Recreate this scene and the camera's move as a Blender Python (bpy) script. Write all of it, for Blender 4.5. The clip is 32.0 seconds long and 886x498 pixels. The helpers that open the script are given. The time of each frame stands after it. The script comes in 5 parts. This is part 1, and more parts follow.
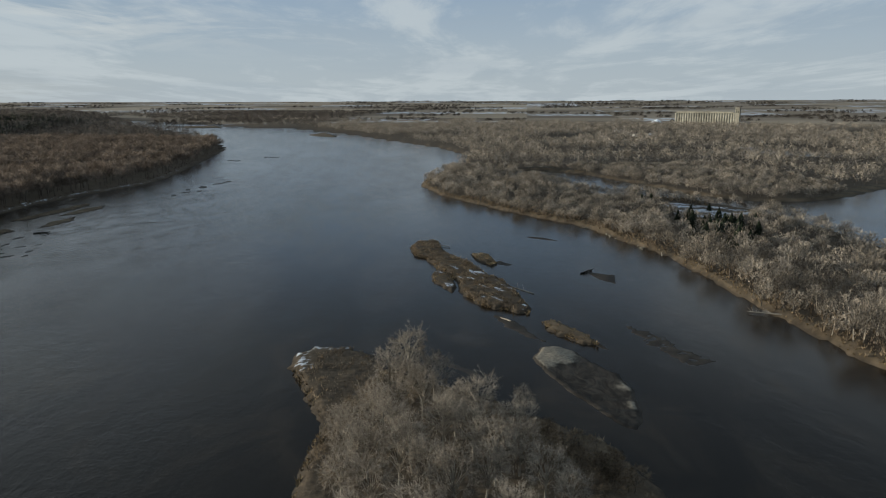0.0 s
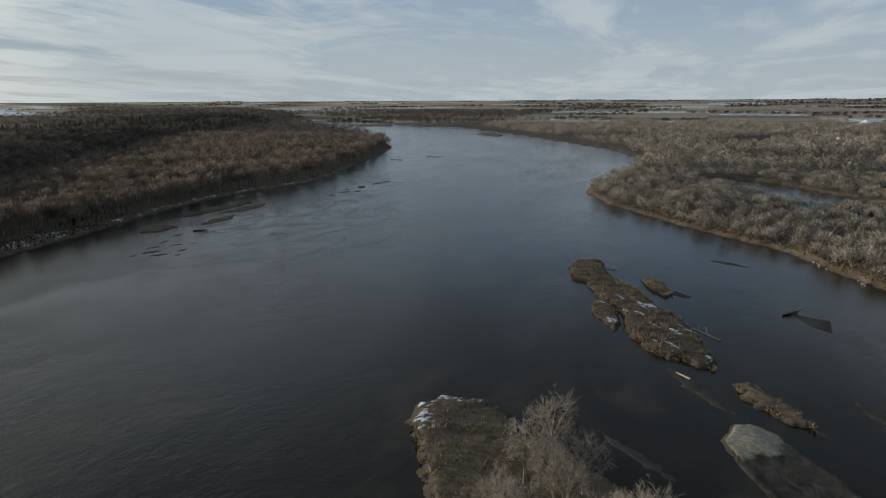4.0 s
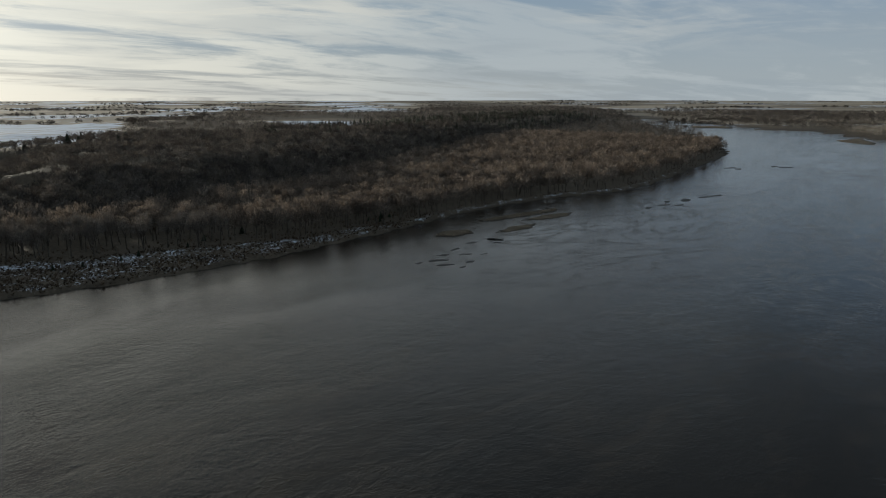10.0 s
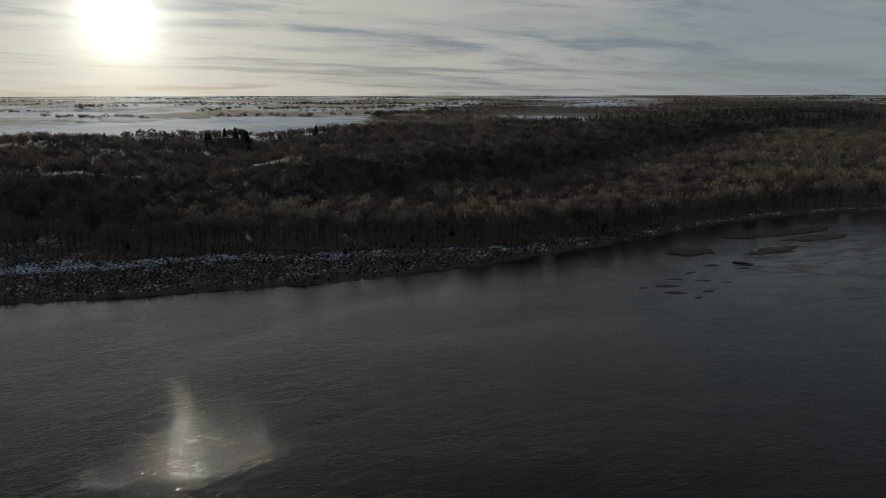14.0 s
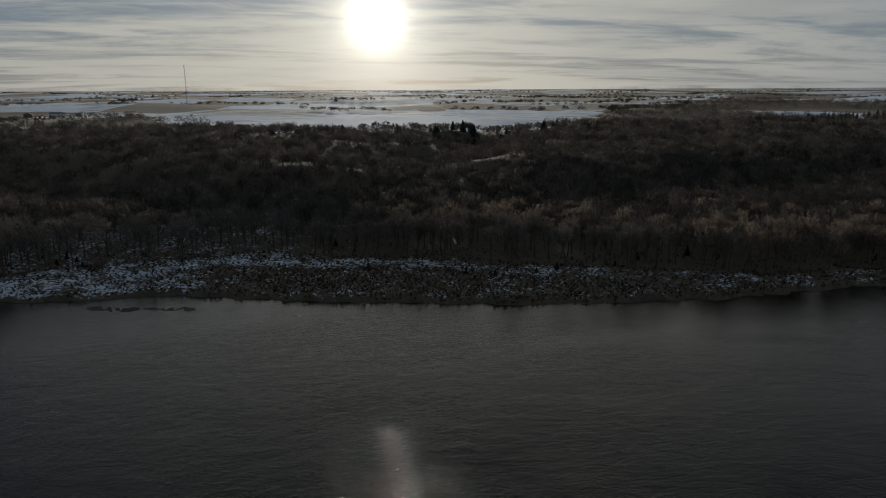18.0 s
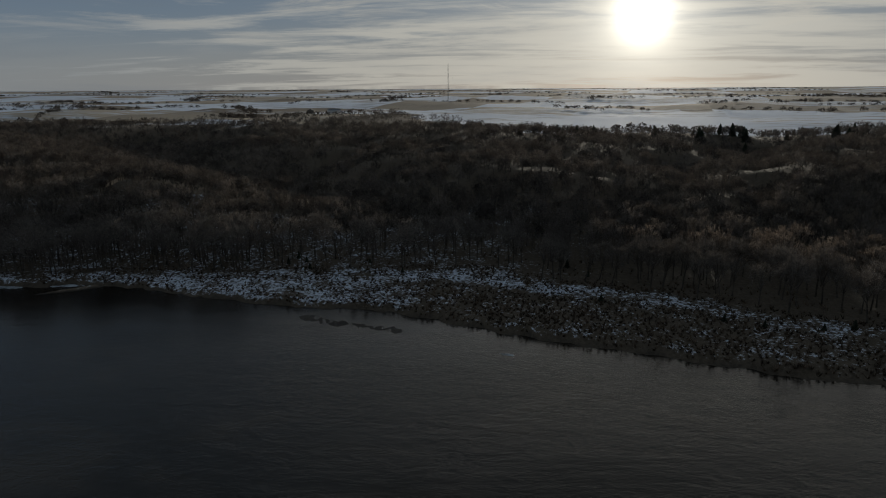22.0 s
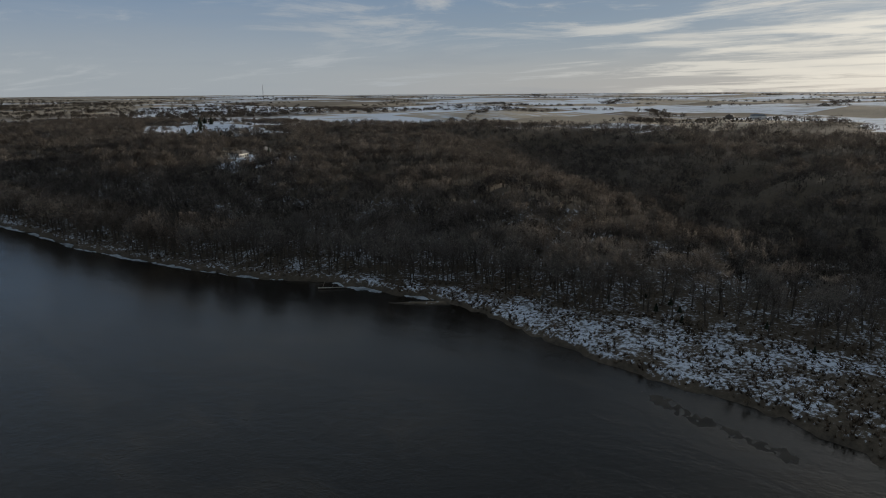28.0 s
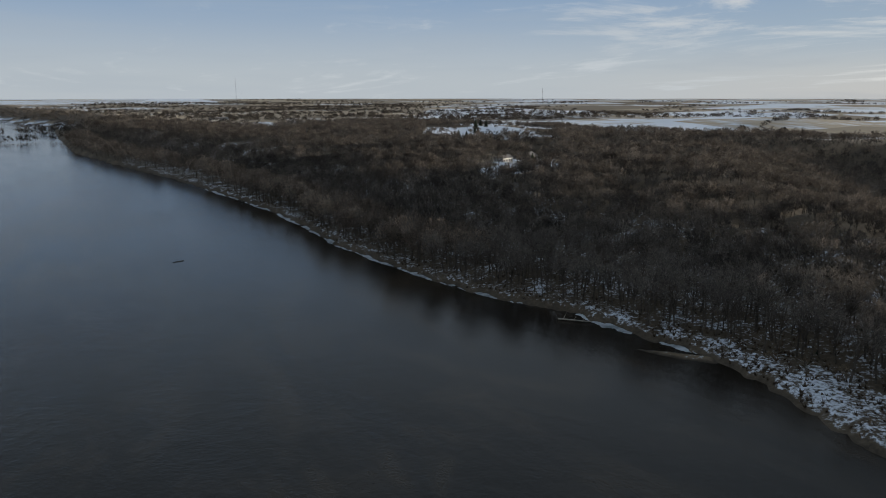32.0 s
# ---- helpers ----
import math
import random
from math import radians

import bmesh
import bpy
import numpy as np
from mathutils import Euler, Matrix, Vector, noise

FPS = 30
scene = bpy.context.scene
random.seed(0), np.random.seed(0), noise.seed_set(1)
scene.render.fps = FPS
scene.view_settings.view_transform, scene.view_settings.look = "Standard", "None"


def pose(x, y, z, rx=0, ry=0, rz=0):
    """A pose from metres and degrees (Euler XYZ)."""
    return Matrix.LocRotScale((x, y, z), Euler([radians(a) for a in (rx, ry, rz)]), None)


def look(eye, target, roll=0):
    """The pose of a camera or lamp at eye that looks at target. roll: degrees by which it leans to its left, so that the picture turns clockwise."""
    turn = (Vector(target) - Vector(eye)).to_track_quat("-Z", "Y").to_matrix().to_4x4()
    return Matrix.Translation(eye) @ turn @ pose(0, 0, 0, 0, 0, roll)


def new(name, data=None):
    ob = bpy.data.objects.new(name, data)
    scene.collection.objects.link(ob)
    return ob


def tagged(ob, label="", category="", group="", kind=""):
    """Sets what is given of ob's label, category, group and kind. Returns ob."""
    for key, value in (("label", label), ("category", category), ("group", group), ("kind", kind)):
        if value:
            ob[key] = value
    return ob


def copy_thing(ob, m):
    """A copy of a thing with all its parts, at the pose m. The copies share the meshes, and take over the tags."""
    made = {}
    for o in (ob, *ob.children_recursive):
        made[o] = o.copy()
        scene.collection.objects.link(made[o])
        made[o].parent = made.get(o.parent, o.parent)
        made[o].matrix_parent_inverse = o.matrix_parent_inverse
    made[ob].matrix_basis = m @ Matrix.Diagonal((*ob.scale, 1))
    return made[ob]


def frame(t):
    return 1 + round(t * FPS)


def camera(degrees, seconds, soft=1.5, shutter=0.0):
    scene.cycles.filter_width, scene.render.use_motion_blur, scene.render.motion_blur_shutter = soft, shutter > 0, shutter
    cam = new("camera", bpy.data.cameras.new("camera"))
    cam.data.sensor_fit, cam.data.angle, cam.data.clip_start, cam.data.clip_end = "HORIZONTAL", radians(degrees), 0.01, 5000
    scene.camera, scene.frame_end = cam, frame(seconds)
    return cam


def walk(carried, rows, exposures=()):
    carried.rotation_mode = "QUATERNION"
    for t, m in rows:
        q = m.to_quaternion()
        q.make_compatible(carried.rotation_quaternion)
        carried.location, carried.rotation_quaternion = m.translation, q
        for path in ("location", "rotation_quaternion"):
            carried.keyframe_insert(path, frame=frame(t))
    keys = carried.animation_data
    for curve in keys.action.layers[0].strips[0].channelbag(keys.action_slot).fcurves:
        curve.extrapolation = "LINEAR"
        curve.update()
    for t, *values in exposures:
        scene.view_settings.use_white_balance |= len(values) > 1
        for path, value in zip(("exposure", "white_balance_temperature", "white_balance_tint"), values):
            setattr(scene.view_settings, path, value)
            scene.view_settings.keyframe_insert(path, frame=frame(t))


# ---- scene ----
cam = camera(65.7, 32.0, soft=1.0)
PATH = [
    (0, (0.00, 0.00, 60.00), (0.01, 97.69, 38.63), -0.18),
    (1, (0.62, 8.12, 59.85), (-5.12, 105.64, 38.49), -0.12),
    (2, (0.86, 16.27, 59.80), (-10.93, 113.25, 38.42), -0.18),
    (3, (0.62, 24.42, 59.80), (-17.01, 120.49, 38.34), -0.22),
    (3.5, (0.41, 28.56, 59.81), (-20.12, 124.05, 38.35), -0.27),
    (5.5, (-1.53, 45.28, 59.40), (-34.02, 137.40, 38.01), -0.24),
    (6, (-2.53, 49.30, 59.44), (-38.37, 140.17, 38.01), -0.16),
    (7, (-4.48, 56.31, 59.51), (-47.54, 143.98, 38.09), -0.04),
    (8, (-7.57, 62.92, 59.93), (-57.75, 146.70, 38.44), -0.05),
    (9, (-10.78, 69.28, 59.69), (-67.73, 148.63, 38.21), -0.05),
    (10, (-14.52, 76.85, 59.33), (-77.97, 151.11, 37.88), -0.01),
    (11, (-19.07, 84.08, 59.08), (-88.48, 152.77, 37.55), -0.01),
    (12, (-23.81, 90.38, 58.94), (-98.85, 152.83, 37.30), -0.03),
    (13, (-29.18, 96.32, 58.83), (-109.18, 152.20, 36.96), -0.05),
    (14, (-34.88, 101.70, 58.79), (-119.26, 150.60, 36.66), -0.05),
    (14.5, (-37.99, 103.97, 58.81), (-124.33, 149.24, 36.53), -0.10),
    (16.5, (-52.67, 112.76, 58.18), (-145.23, 143.05, 35.50), -0.22),
    (17, (-56.16, 114.46, 58.18), (-149.86, 140.95, 35.40), -0.22),
    (18, (-63.25, 117.38, 58.33), (-158.80, 135.93, 35.38), -0.23),
    (19, (-70.84, 119.69, 58.52), (-167.63, 129.63, 35.44), -0.26),
    (20, (-78.65, 121.16, 58.59), (-175.92, 122.44, 35.38), -0.21),
    (21, (-86.35, 122.25, 58.76), (-183.32, 114.67, 35.53), -0.24),
    (22, (-93.65, 122.71, 59.01), (-189.51, 106.04, 35.93), -0.35),
    (23, (-101.38, 122.25, 58.87), (-195.37, 96.82, 36.07), -0.31),
    (24, (-109.09, 121.15, 58.92), (-199.95, 86.07, 36.27), -0.35),
    (25, (-116.73, 119.72, 58.98), (-203.51, 75.43, 36.47), -0.40),
    (25.5, (-120.48, 118.82, 59.07), (-205.31, 70.87, 36.60), -0.47),
    (27.5, (-134.39, 113.70, 58.94), (-208.56, 50.48, 36.53), -0.52),
    (28, (-137.08, 112.30, 59.10), (-208.12, 45.55, 36.77), -0.42),
    (29, (-142.72, 108.79, 59.31), (-206.63, 35.11, 37.24), -0.41),
    (30, (-148.09, 104.29, 59.28), (-203.09, 23.67, 37.46), -0.23),
    (31, (-153.08, 98.85, 59.07), (-199.04, 12.72, 37.40), -0.06),
    (32, (-157.72, 93.24, 59.04), (-197.92, 4.28, 37.36), -0.04),
]
walk(cam, [(t, look(eye, target, roll)) for t, eye, target, roll in PATH],
     exposures=[(t, stops, 6300 + 170 * min(max(t - 22, 0) / 5, 1), tint) for t, stops, tint in
                ((0, 0.35, 5), (6, 0.25, 5), (9, 0.14, 5), (11, -0.08, 5), (13, -0.5, 5), (16.5, -0.65, 6), (19, -0.75, 7), (23, -0.8, 8), (25, -0.7, 9), (28, 0.02, 9), (30, 0.34, 9), (32, 0.46, 9))])

# ---------------------------------------------------------------- light
SUN_AZ, SUN_EL = radians(84.2), radians(5.25)      # azimuth: to the left of +y
SUN = Vector((-math.sin(SUN_AZ) * math.cos(SUN_EL), math.cos(SUN_AZ) * math.cos(SUN_EL), math.sin(SUN_EL)))


def wired(tree):
    """Short makers of nodes in one node tree."""
    def put(kind, **values):
        n = tree.nodes.new(kind)
        for key, v in values.items():
            if key == "ins":
                for slot, val in v.items():
                    if hasattr(val, "is_linked"):
                        tree.links.new(val, n.inputs[slot])
                    else:
                        n.inputs[slot].default_value = val
            else:
                setattr(n, key, v)
        return n
    return put


def build_world():
    w = bpy.data.worlds.new("sky")
    scene.world = w
    w.use_nodes = True
    t = w.node_tree
    t.nodes.clear()
    put = wired(t)

    def m(op, a, b=0.0, c=0.0, clamp=False):
        return put("ShaderNodeMath", operation=op, use_clamp=clamp, ins={0: a, 1: b, 2: c}).outputs[0]

    def ramp(v, lo, hi):
        return put("ShaderNodeMapRange", interpolation_type="SMOOTHSTEP", ins={0: v, 1: lo, 2: hi}).outputs[0]

    def mix(f, a, b, kind="MIX"):
        n = put("ShaderNodeMix", data_type="RGBA", blend_type=kind, ins={0: f, 6: a, 7: b})
        return n.outputs[2]

    sky = put("ShaderNodeTexSky", sky_type="NISHITA", sun_disc=False, sun_elevation=SUN_EL,
              sun_rotation=-SUN_AZ, altitude=400, air_density=1.0, dust_density=0.6, ozone_density=1.6)
    way = put("ShaderNodeTexCoord").outputs["Generated"]
    sep = put("ShaderNodeSeparateXYZ", ins={0: way}).outputs
    up = m("MAXIMUM", sep[2], 0.0)
    toward = put("ShaderNodeVectorMath", operation="DOT_PRODUCT", ins={0: way, 1: tuple(SUN)}).outputs["Value"]
    toward = m("MAXIMUM", toward, 0.0)
    # a high sheet of cirrus: the direction laid on a flat layer
    lift = m("ADD", up, 0.07)
    px, py = m("DIVIDE", sep[0], lift), m("DIVIDE", sep[1], lift)
    flat = put("ShaderNodeCombineXYZ", ins={0: px, 1: py, 2: 0.0}).outputs[0]
    turned = put("ShaderNodeMapping", ins={"Vector": flat, "Rotation": (0, 0, radians(14)), "Scale": (0.42, 0.17, 1.0), "Location": (3.1, 1.7, 0)}).outputs[0]
    streak = put("ShaderNodeTexNoise", ins={"Vector": turned, "Scale": 1.3, "Detail": 9.0, "Roughness": 0.62, "Distortion": 0.7}).outputs[0]
    fine = put("ShaderNodeMapping", ins={"Vector": flat, "Rotation": (0, 0, radians(20)), "Scale": (1.1, 0.45, 1.0)}).outputs[0]
    fine = put("ShaderNodeTexNoise", ins={"Vector": fine, "Scale": 1.6, "Detail": 8.0, "Roughness": 0.6, "Distortion": 0.4}).outputs[0]
    near_sun = ramp(toward, 0.35, 0.98)
    clear = put("ShaderNodeVectorMath", operation="DOT_PRODUCT", ins={0: way, 1: (-0.34, -0.93, 0.1)}).outputs["Value"]
    clear = ramp(clear, 0.45, 0.92)
    cover = m("SUBTRACT", m("MULTIPLY", near_sun, 0.10), m("MULTIPLY", clear, 0.13))
    veil = ramp(m("ADD", m("ADD", streak, m("MULTIPLY", m("SUBTRACT", fine, 0.5), 0.5)), cover), 0.44, 0.64)
    veil = m("MULTIPLY", veil, m("SUBTRACT", 1.0, m("MULTIPLY", ramp(up, 0.30, 0.52), 0.8)))      # thinner overhead
    bank = put("ShaderNodeMapping", ins={"Vector": way, "Scale": (2.2, 2.2, 24.0)}).outputs[0]
    bank = put("ShaderNodeTexNoise", ins={"Vector": bank, "Scale": 1.4, "Detail": 6.0, "Roughness": 0.55}).outputs[0]
    bank = m("MULTIPLY", ramp(bank, 0.46, 0.66), ramp(up, 0.26, 0.02))
    base = mix(1.0, sky.outputs[0], (0.095, 0.1, 0.105, 1), "MULTIPLY")
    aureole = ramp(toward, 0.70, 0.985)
    # bright sky above the sun, mostly out of view, set to brighten the water
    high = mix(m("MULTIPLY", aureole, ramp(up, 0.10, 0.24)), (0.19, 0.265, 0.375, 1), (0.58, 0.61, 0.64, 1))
    haze = mix(ramp(up, 0.22, 0.0), high, (0.34, 0.375, 0.41, 1))
    haze = mix(m("MULTIPLY", m("MULTIPLY", near_sun, 0.6), ramp(up, 0.09, 0.0)), haze, (0.42, 0.395, 0.365, 1))
    haze = mix(m("MULTIPLY", m("MULTIPLY", near_sun, m("SUBTRACT", 1.0, aureole)), m("MULTIPLY", ramp(up, 0.02, 0.10), 0.7)), haze, (0.235, 0.30, 0.36, 1))
    haze = mix(m("MULTIPLY", clear, ramp(up, 0.02, 0.22)), haze, (0.15, 0.235, 0.37, 1))
    away = put("ShaderNodeVectorMath", operation="DOT_PRODUCT", ins={0: way, 1: (-0.34, -0.93, 0.1)}).outputs["Value"]
    above = mix(ramp(away, 0.5, 1.0), mix(ramp(away, -0.9, 0.1), (0.118, 0.134, 0.156, 1), (0.070, 0.092, 0.114, 1)), (0.215, 0.255, 0.300, 1))
    # zenith, out of view, brightened to light the shaded bluff
    above = mix(ramp(up, 0.58, 0.86), above, (0.26, 0.33, 0.42, 1))
    haze = mix(m("MULTIPLY", ramp(up, 0.17, 0.33), m("SUBTRACT", 1.0, m("MULTIPLY", aureole, ramp(up, 0.54, 0.34)))), haze, above)      # unseen overhead tones, added to set the water's reflections
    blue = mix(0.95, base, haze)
    sunward = ramp(toward, 0.66, 0.985)
    white = mix(sunward, (0.43, 0.455, 0.475, 1), (0.86, 0.80, 0.69, 1))
    clouded = mix(m("MULTIPLY", veil, 0.72), blue, white)
    grey = mix(near_sun, (0.28, 0.32, 0.365, 1), (0.25, 0.275, 0.31, 1))
    clouded = mix(m("MULTIPLY", bank, 0.28), clouded, grey)
    puffs = put("ShaderNodeMapping", ins={"Vector": way, "Rotation": (0, 0, 0.4), "Scale": (3.0, 3.0, 21.0)}).outputs[0]
    puffs = put("ShaderNodeTexNoise", ins={"Vector": puffs, "Scale": 1.6, "Detail": 9.0, "Roughness": 0.62, "Distortion": 0.5}).outputs[0]
    puffs = m("MULTIPLY", ramp(puffs, 0.50, 0.68), m("MULTIPLY", ramp(up, 0.03, 0.10), ramp(toward, 0.1, 0.7)))
    clouded = mix(m("MULTIPLY", puffs, 0.6), clouded, mix(sunward, (0.50, 0.50, 0.49, 1), (0.78, 0.72, 0.62, 1)))
    glow = m("ADD", m("MULTIPLY", m("POWER", toward, 60.0), 0.18), m("MULTIPLY", m("POWER", toward, 22.0), 0.16))
    core = m("MULTIPLY", m("POWER", toward, 380.0), 0.8)
    disc = m("MULTIPLY", m("POWER", toward, 2200.0), 2.6)
    light = mix(m("ADD", glow, m("ADD", core, disc)), (0, 0, 0, 1), (1.0, 0.91, 0.76, 1))
    light.node.clamp_factor = False
    total = mix(1.0, clouded, light, "ADD")
    bg = put("ShaderNodeBackground", ins={"Color": total, "Strength": 1.0})
    out = put("ShaderNodeOutputWorld")
    t.links.new(bg.outputs[0], out.inputs[0])


build_world()
lamp = bpy.data.lights.new("sun", "SUN")
lamp.energy, lamp.angle, lamp.color = 3.6, radians(0.6), (1.0, 0.89, 0.74)
sun = new("sun", lamp)
sun.matrix_world = look(SUN * 3000, (0, 0, 0))


# ---------------------------------------------------------------- materials
def material(name):
    mat = bpy.data.materials.new(name)
    mat.use_nodes = True
    t = mat.node_tree
    t.nodes.clear()
    put = wired(t)
    b = put("ShaderNodeBsdfPrincipled")
    out = put("ShaderNodeOutputMaterial")
    t.links.new(b.outputs[0], out.inputs[0])
    return mat, t, put, b


def mixed(put, f, a, b, kind="MIX"):
    return put("ShaderNodeMix", data_type="RGBA", blend_type=kind, ins={0: f, 6: a, 7: b}).outputs[2]


def noise_at(put, scale, detail=5.0, rough=0.6, stretch=(1, 1, 1), dist=0.0):
    pos = put("ShaderNodeNewGeometry").outputs["Position"]
    mp = put("ShaderNodeMapping", ins={"Vector": pos, "Scale": stretch}).outputs[0]
    return put("ShaderNodeTexNoise", ins={"Vector": mp, "Scale": scale, "Detail": detail, "Roughness": rough, "Distortion": dist}).outputs[0]


def stepped(put, v, lo, hi, a=0.0, b=1.0):
    return put("ShaderNodeMapRange", interpolation_type="SMOOTHSTEP", ins={0: v, 1: lo, 2: hi, 3: a, 4: b}).outputs[0]


def simple(name, dark, light, scale=1.0, rough=0.85, bump=0.0, detail=6.0, metal=0.0, island=0.0, tone=False):
    mat, t, put, b = material(name)
    n = stepped(put, noise_at(put, scale, detail), 0.3, 0.7)
    c = mixed(put, n, (*dark, 1), (*light, 1))
    big = stepped(put, noise_at(put, scale * 0.13, 3.0), 0.25, 0.75, 0.72, 1.25)
    c = mixed(put, 1.0, c, put("ShaderNodeCombineColor", ins={0: big, 1: big, 2: big}).outputs[0], "MULTIPLY")
    if tone:
        g = stepped(put, noise_at(put, 1.7, 5.0, 0.75), 0.32, 0.68, 0.45, 1.5)
        c = mixed(put, 1.0, c, put("ShaderNodeCombineColor", ins={0: g, 1: g, 2: g}).outputs[0], "MULTIPLY")
        v = put("ShaderNodeAttribute", attribute_name="tone").outputs["Fac"]
        c = mixed(put, 1.0, c, put("ShaderNodeCombineColor", ins={0: v, 1: v, 2: v}).outputs[0], "MULTIPLY")
    if island:
        r = put("ShaderNodeNewGeometry").outputs["Random Per Island"]
        v = put("ShaderNodeMapRange", ins={0: r, 1: 0.0, 2: 1.0, 3: 1 - island, 4: 1 + island}).outputs[0]
        c = mixed(put, 1.0, c, put("ShaderNodeCombineColor", ins={0: v, 1: v, 2: v}).outputs[0], "MULTIPLY")
    t.links.new(c, b.inputs["Base Color"])
    b.inputs["Roughness"].default_value = rough
    b.inputs["Metallic"].default_value = metal
    b.inputs["Specular IOR Level"].default_value = 0.25
    if bump:
        bp = put("ShaderNodeBump", ins={"Strength": 0.6, "Distance": bump, "Height": noise_at(put, scale * 3, 6.0)})
        t.links.new(bp.outputs[0], b.inputs["Normal"])
    if tone:
        let_through(t, put, b, c)
    return mat


def ground_material():
    """Leaf litter, snow, farm fields, sand and mud, laid out by the sheet's own cover attributes."""
    mat, t, put, b = material("ground")
    cover = put("ShaderNodeVertexColor", layer_name="cover").outputs["Color"]
    sep = put("ShaderNodeSeparateColor", ins={0: cover}).outputs      # woods, snow, bank
    extra = put("ShaderNodeVertexColor", layer_name="field").outputs["Color"]
    fld = put("ShaderNodeSeparateColor", ins={0: extra}).outputs       # farmland, tone, snow on field
    fine, mid = noise_at(put, 0.9, 8.0, 0.7), noise_at(put, 0.12, 6.0)
    litter = mixed(put, stepped(put, fine, 0.3, 0.7), (0.050, 0.038, 0.026, 1), (0.125, 0.096, 0.066, 1))
    grass = mixed(put, stepped(put, mid, 0.3, 0.7), (0.105, 0.076, 0.047, 1), (0.20, 0.152, 0.098, 1))
    base = mixed(put, sep[0], grass, litter)
    pos = put("ShaderNodeNewGeometry").outputs["Position"]
    lie = put("ShaderNodeMapping", ins={"Vector": pos, "Rotation": (0, 0, 0.12)}).outputs[0]
    plot = put("ShaderNodeVectorMath", operation="SNAP", ins={0: lie, 1: (270.0, 205.0, 1e6)}).outputs[0]
    plot = put("ShaderNodeTexWhiteNoise", noise_dimensions="2D", ins={"Vector": plot}).outputs["Color"]
    plot = put("ShaderNodeSeparateColor", ins={0: plot}).outputs
    rows = noise_at(put, 0.05, 7.0, 0.65, (1, 0.25, 1))
    stubble = mixed(put, plot[0], (0.15, 0.115, 0.08, 1), (0.46, 0.375, 0.27, 1))
    stubble = mixed(put, stepped(put, rows, 0.35, 0.65, 0.0, 0.22), stubble, (0.16, 0.125, 0.09, 1))
    base = mixed(put, fld[0], base, stubble)
    wet = mixed(put, stepped(put, fine, 0.3, 0.7), (0.022, 0.018, 0.014, 1), (0.066, 0.052, 0.038, 1))
    base = mixed(put, sep[2], base, wet)
    s = put("ShaderNodeMath", operation="ADD", ins={0: sep[1], 1: put("ShaderNodeMath", operation="MULTIPLY_ADD", ins={0: fine, 1: 0.9, 2: -0.45}).outputs[0]}).outputs[0]
    s2 = put("ShaderNodeMath", operation="MULTIPLY_ADD", ins={0: mid, 1: 0.5, 2: -0.25}).outputs[0]
    s = stepped(put, put("ShaderNodeMath", operation="ADD", ins={0: s, 1: s2}).outputs[0], 0.46, 0.60)
    thin = mixed(put, stepped(put, fine, 0.35, 0.65), (0.46, 0.49, 0.53, 1), (0.63, 0.66, 0.71, 1))      # thin old snow, litter showing through, greyed in place of the bluff's shade
    base = mixed(put, s, base, thin)
    lay = put("ShaderNodeMath", operation="MULTIPLY_ADD", ins={0: plot[1], 1: fld[1], 2: fld[2]}).outputs[0]
    fs = put("ShaderNodeMath", operation="ADD", ins={0: lay, 1: put("ShaderNodeMath", operation="MULTIPLY_ADD", ins={0: rows, 1: 0.9, 2: -0.45}).outputs[0]}).outputs[0]
    base = mixed(put, stepped(put, fs, 0.40, 0.62), base, (0.70, 0.73, 0.78, 1))
    t.links.new(base, b.inputs["Base Color"])
    b.inputs["Roughness"].default_value = 0.9
    b.inputs["Specular IOR Level"].default_value = 0.2
    bp = put("ShaderNodeBump", ins={"Strength": 0.7, "Distance": 0.35, "Height": fine})
    t.links.new(bp.outputs[0], b.inputs["Normal"])
    return mat


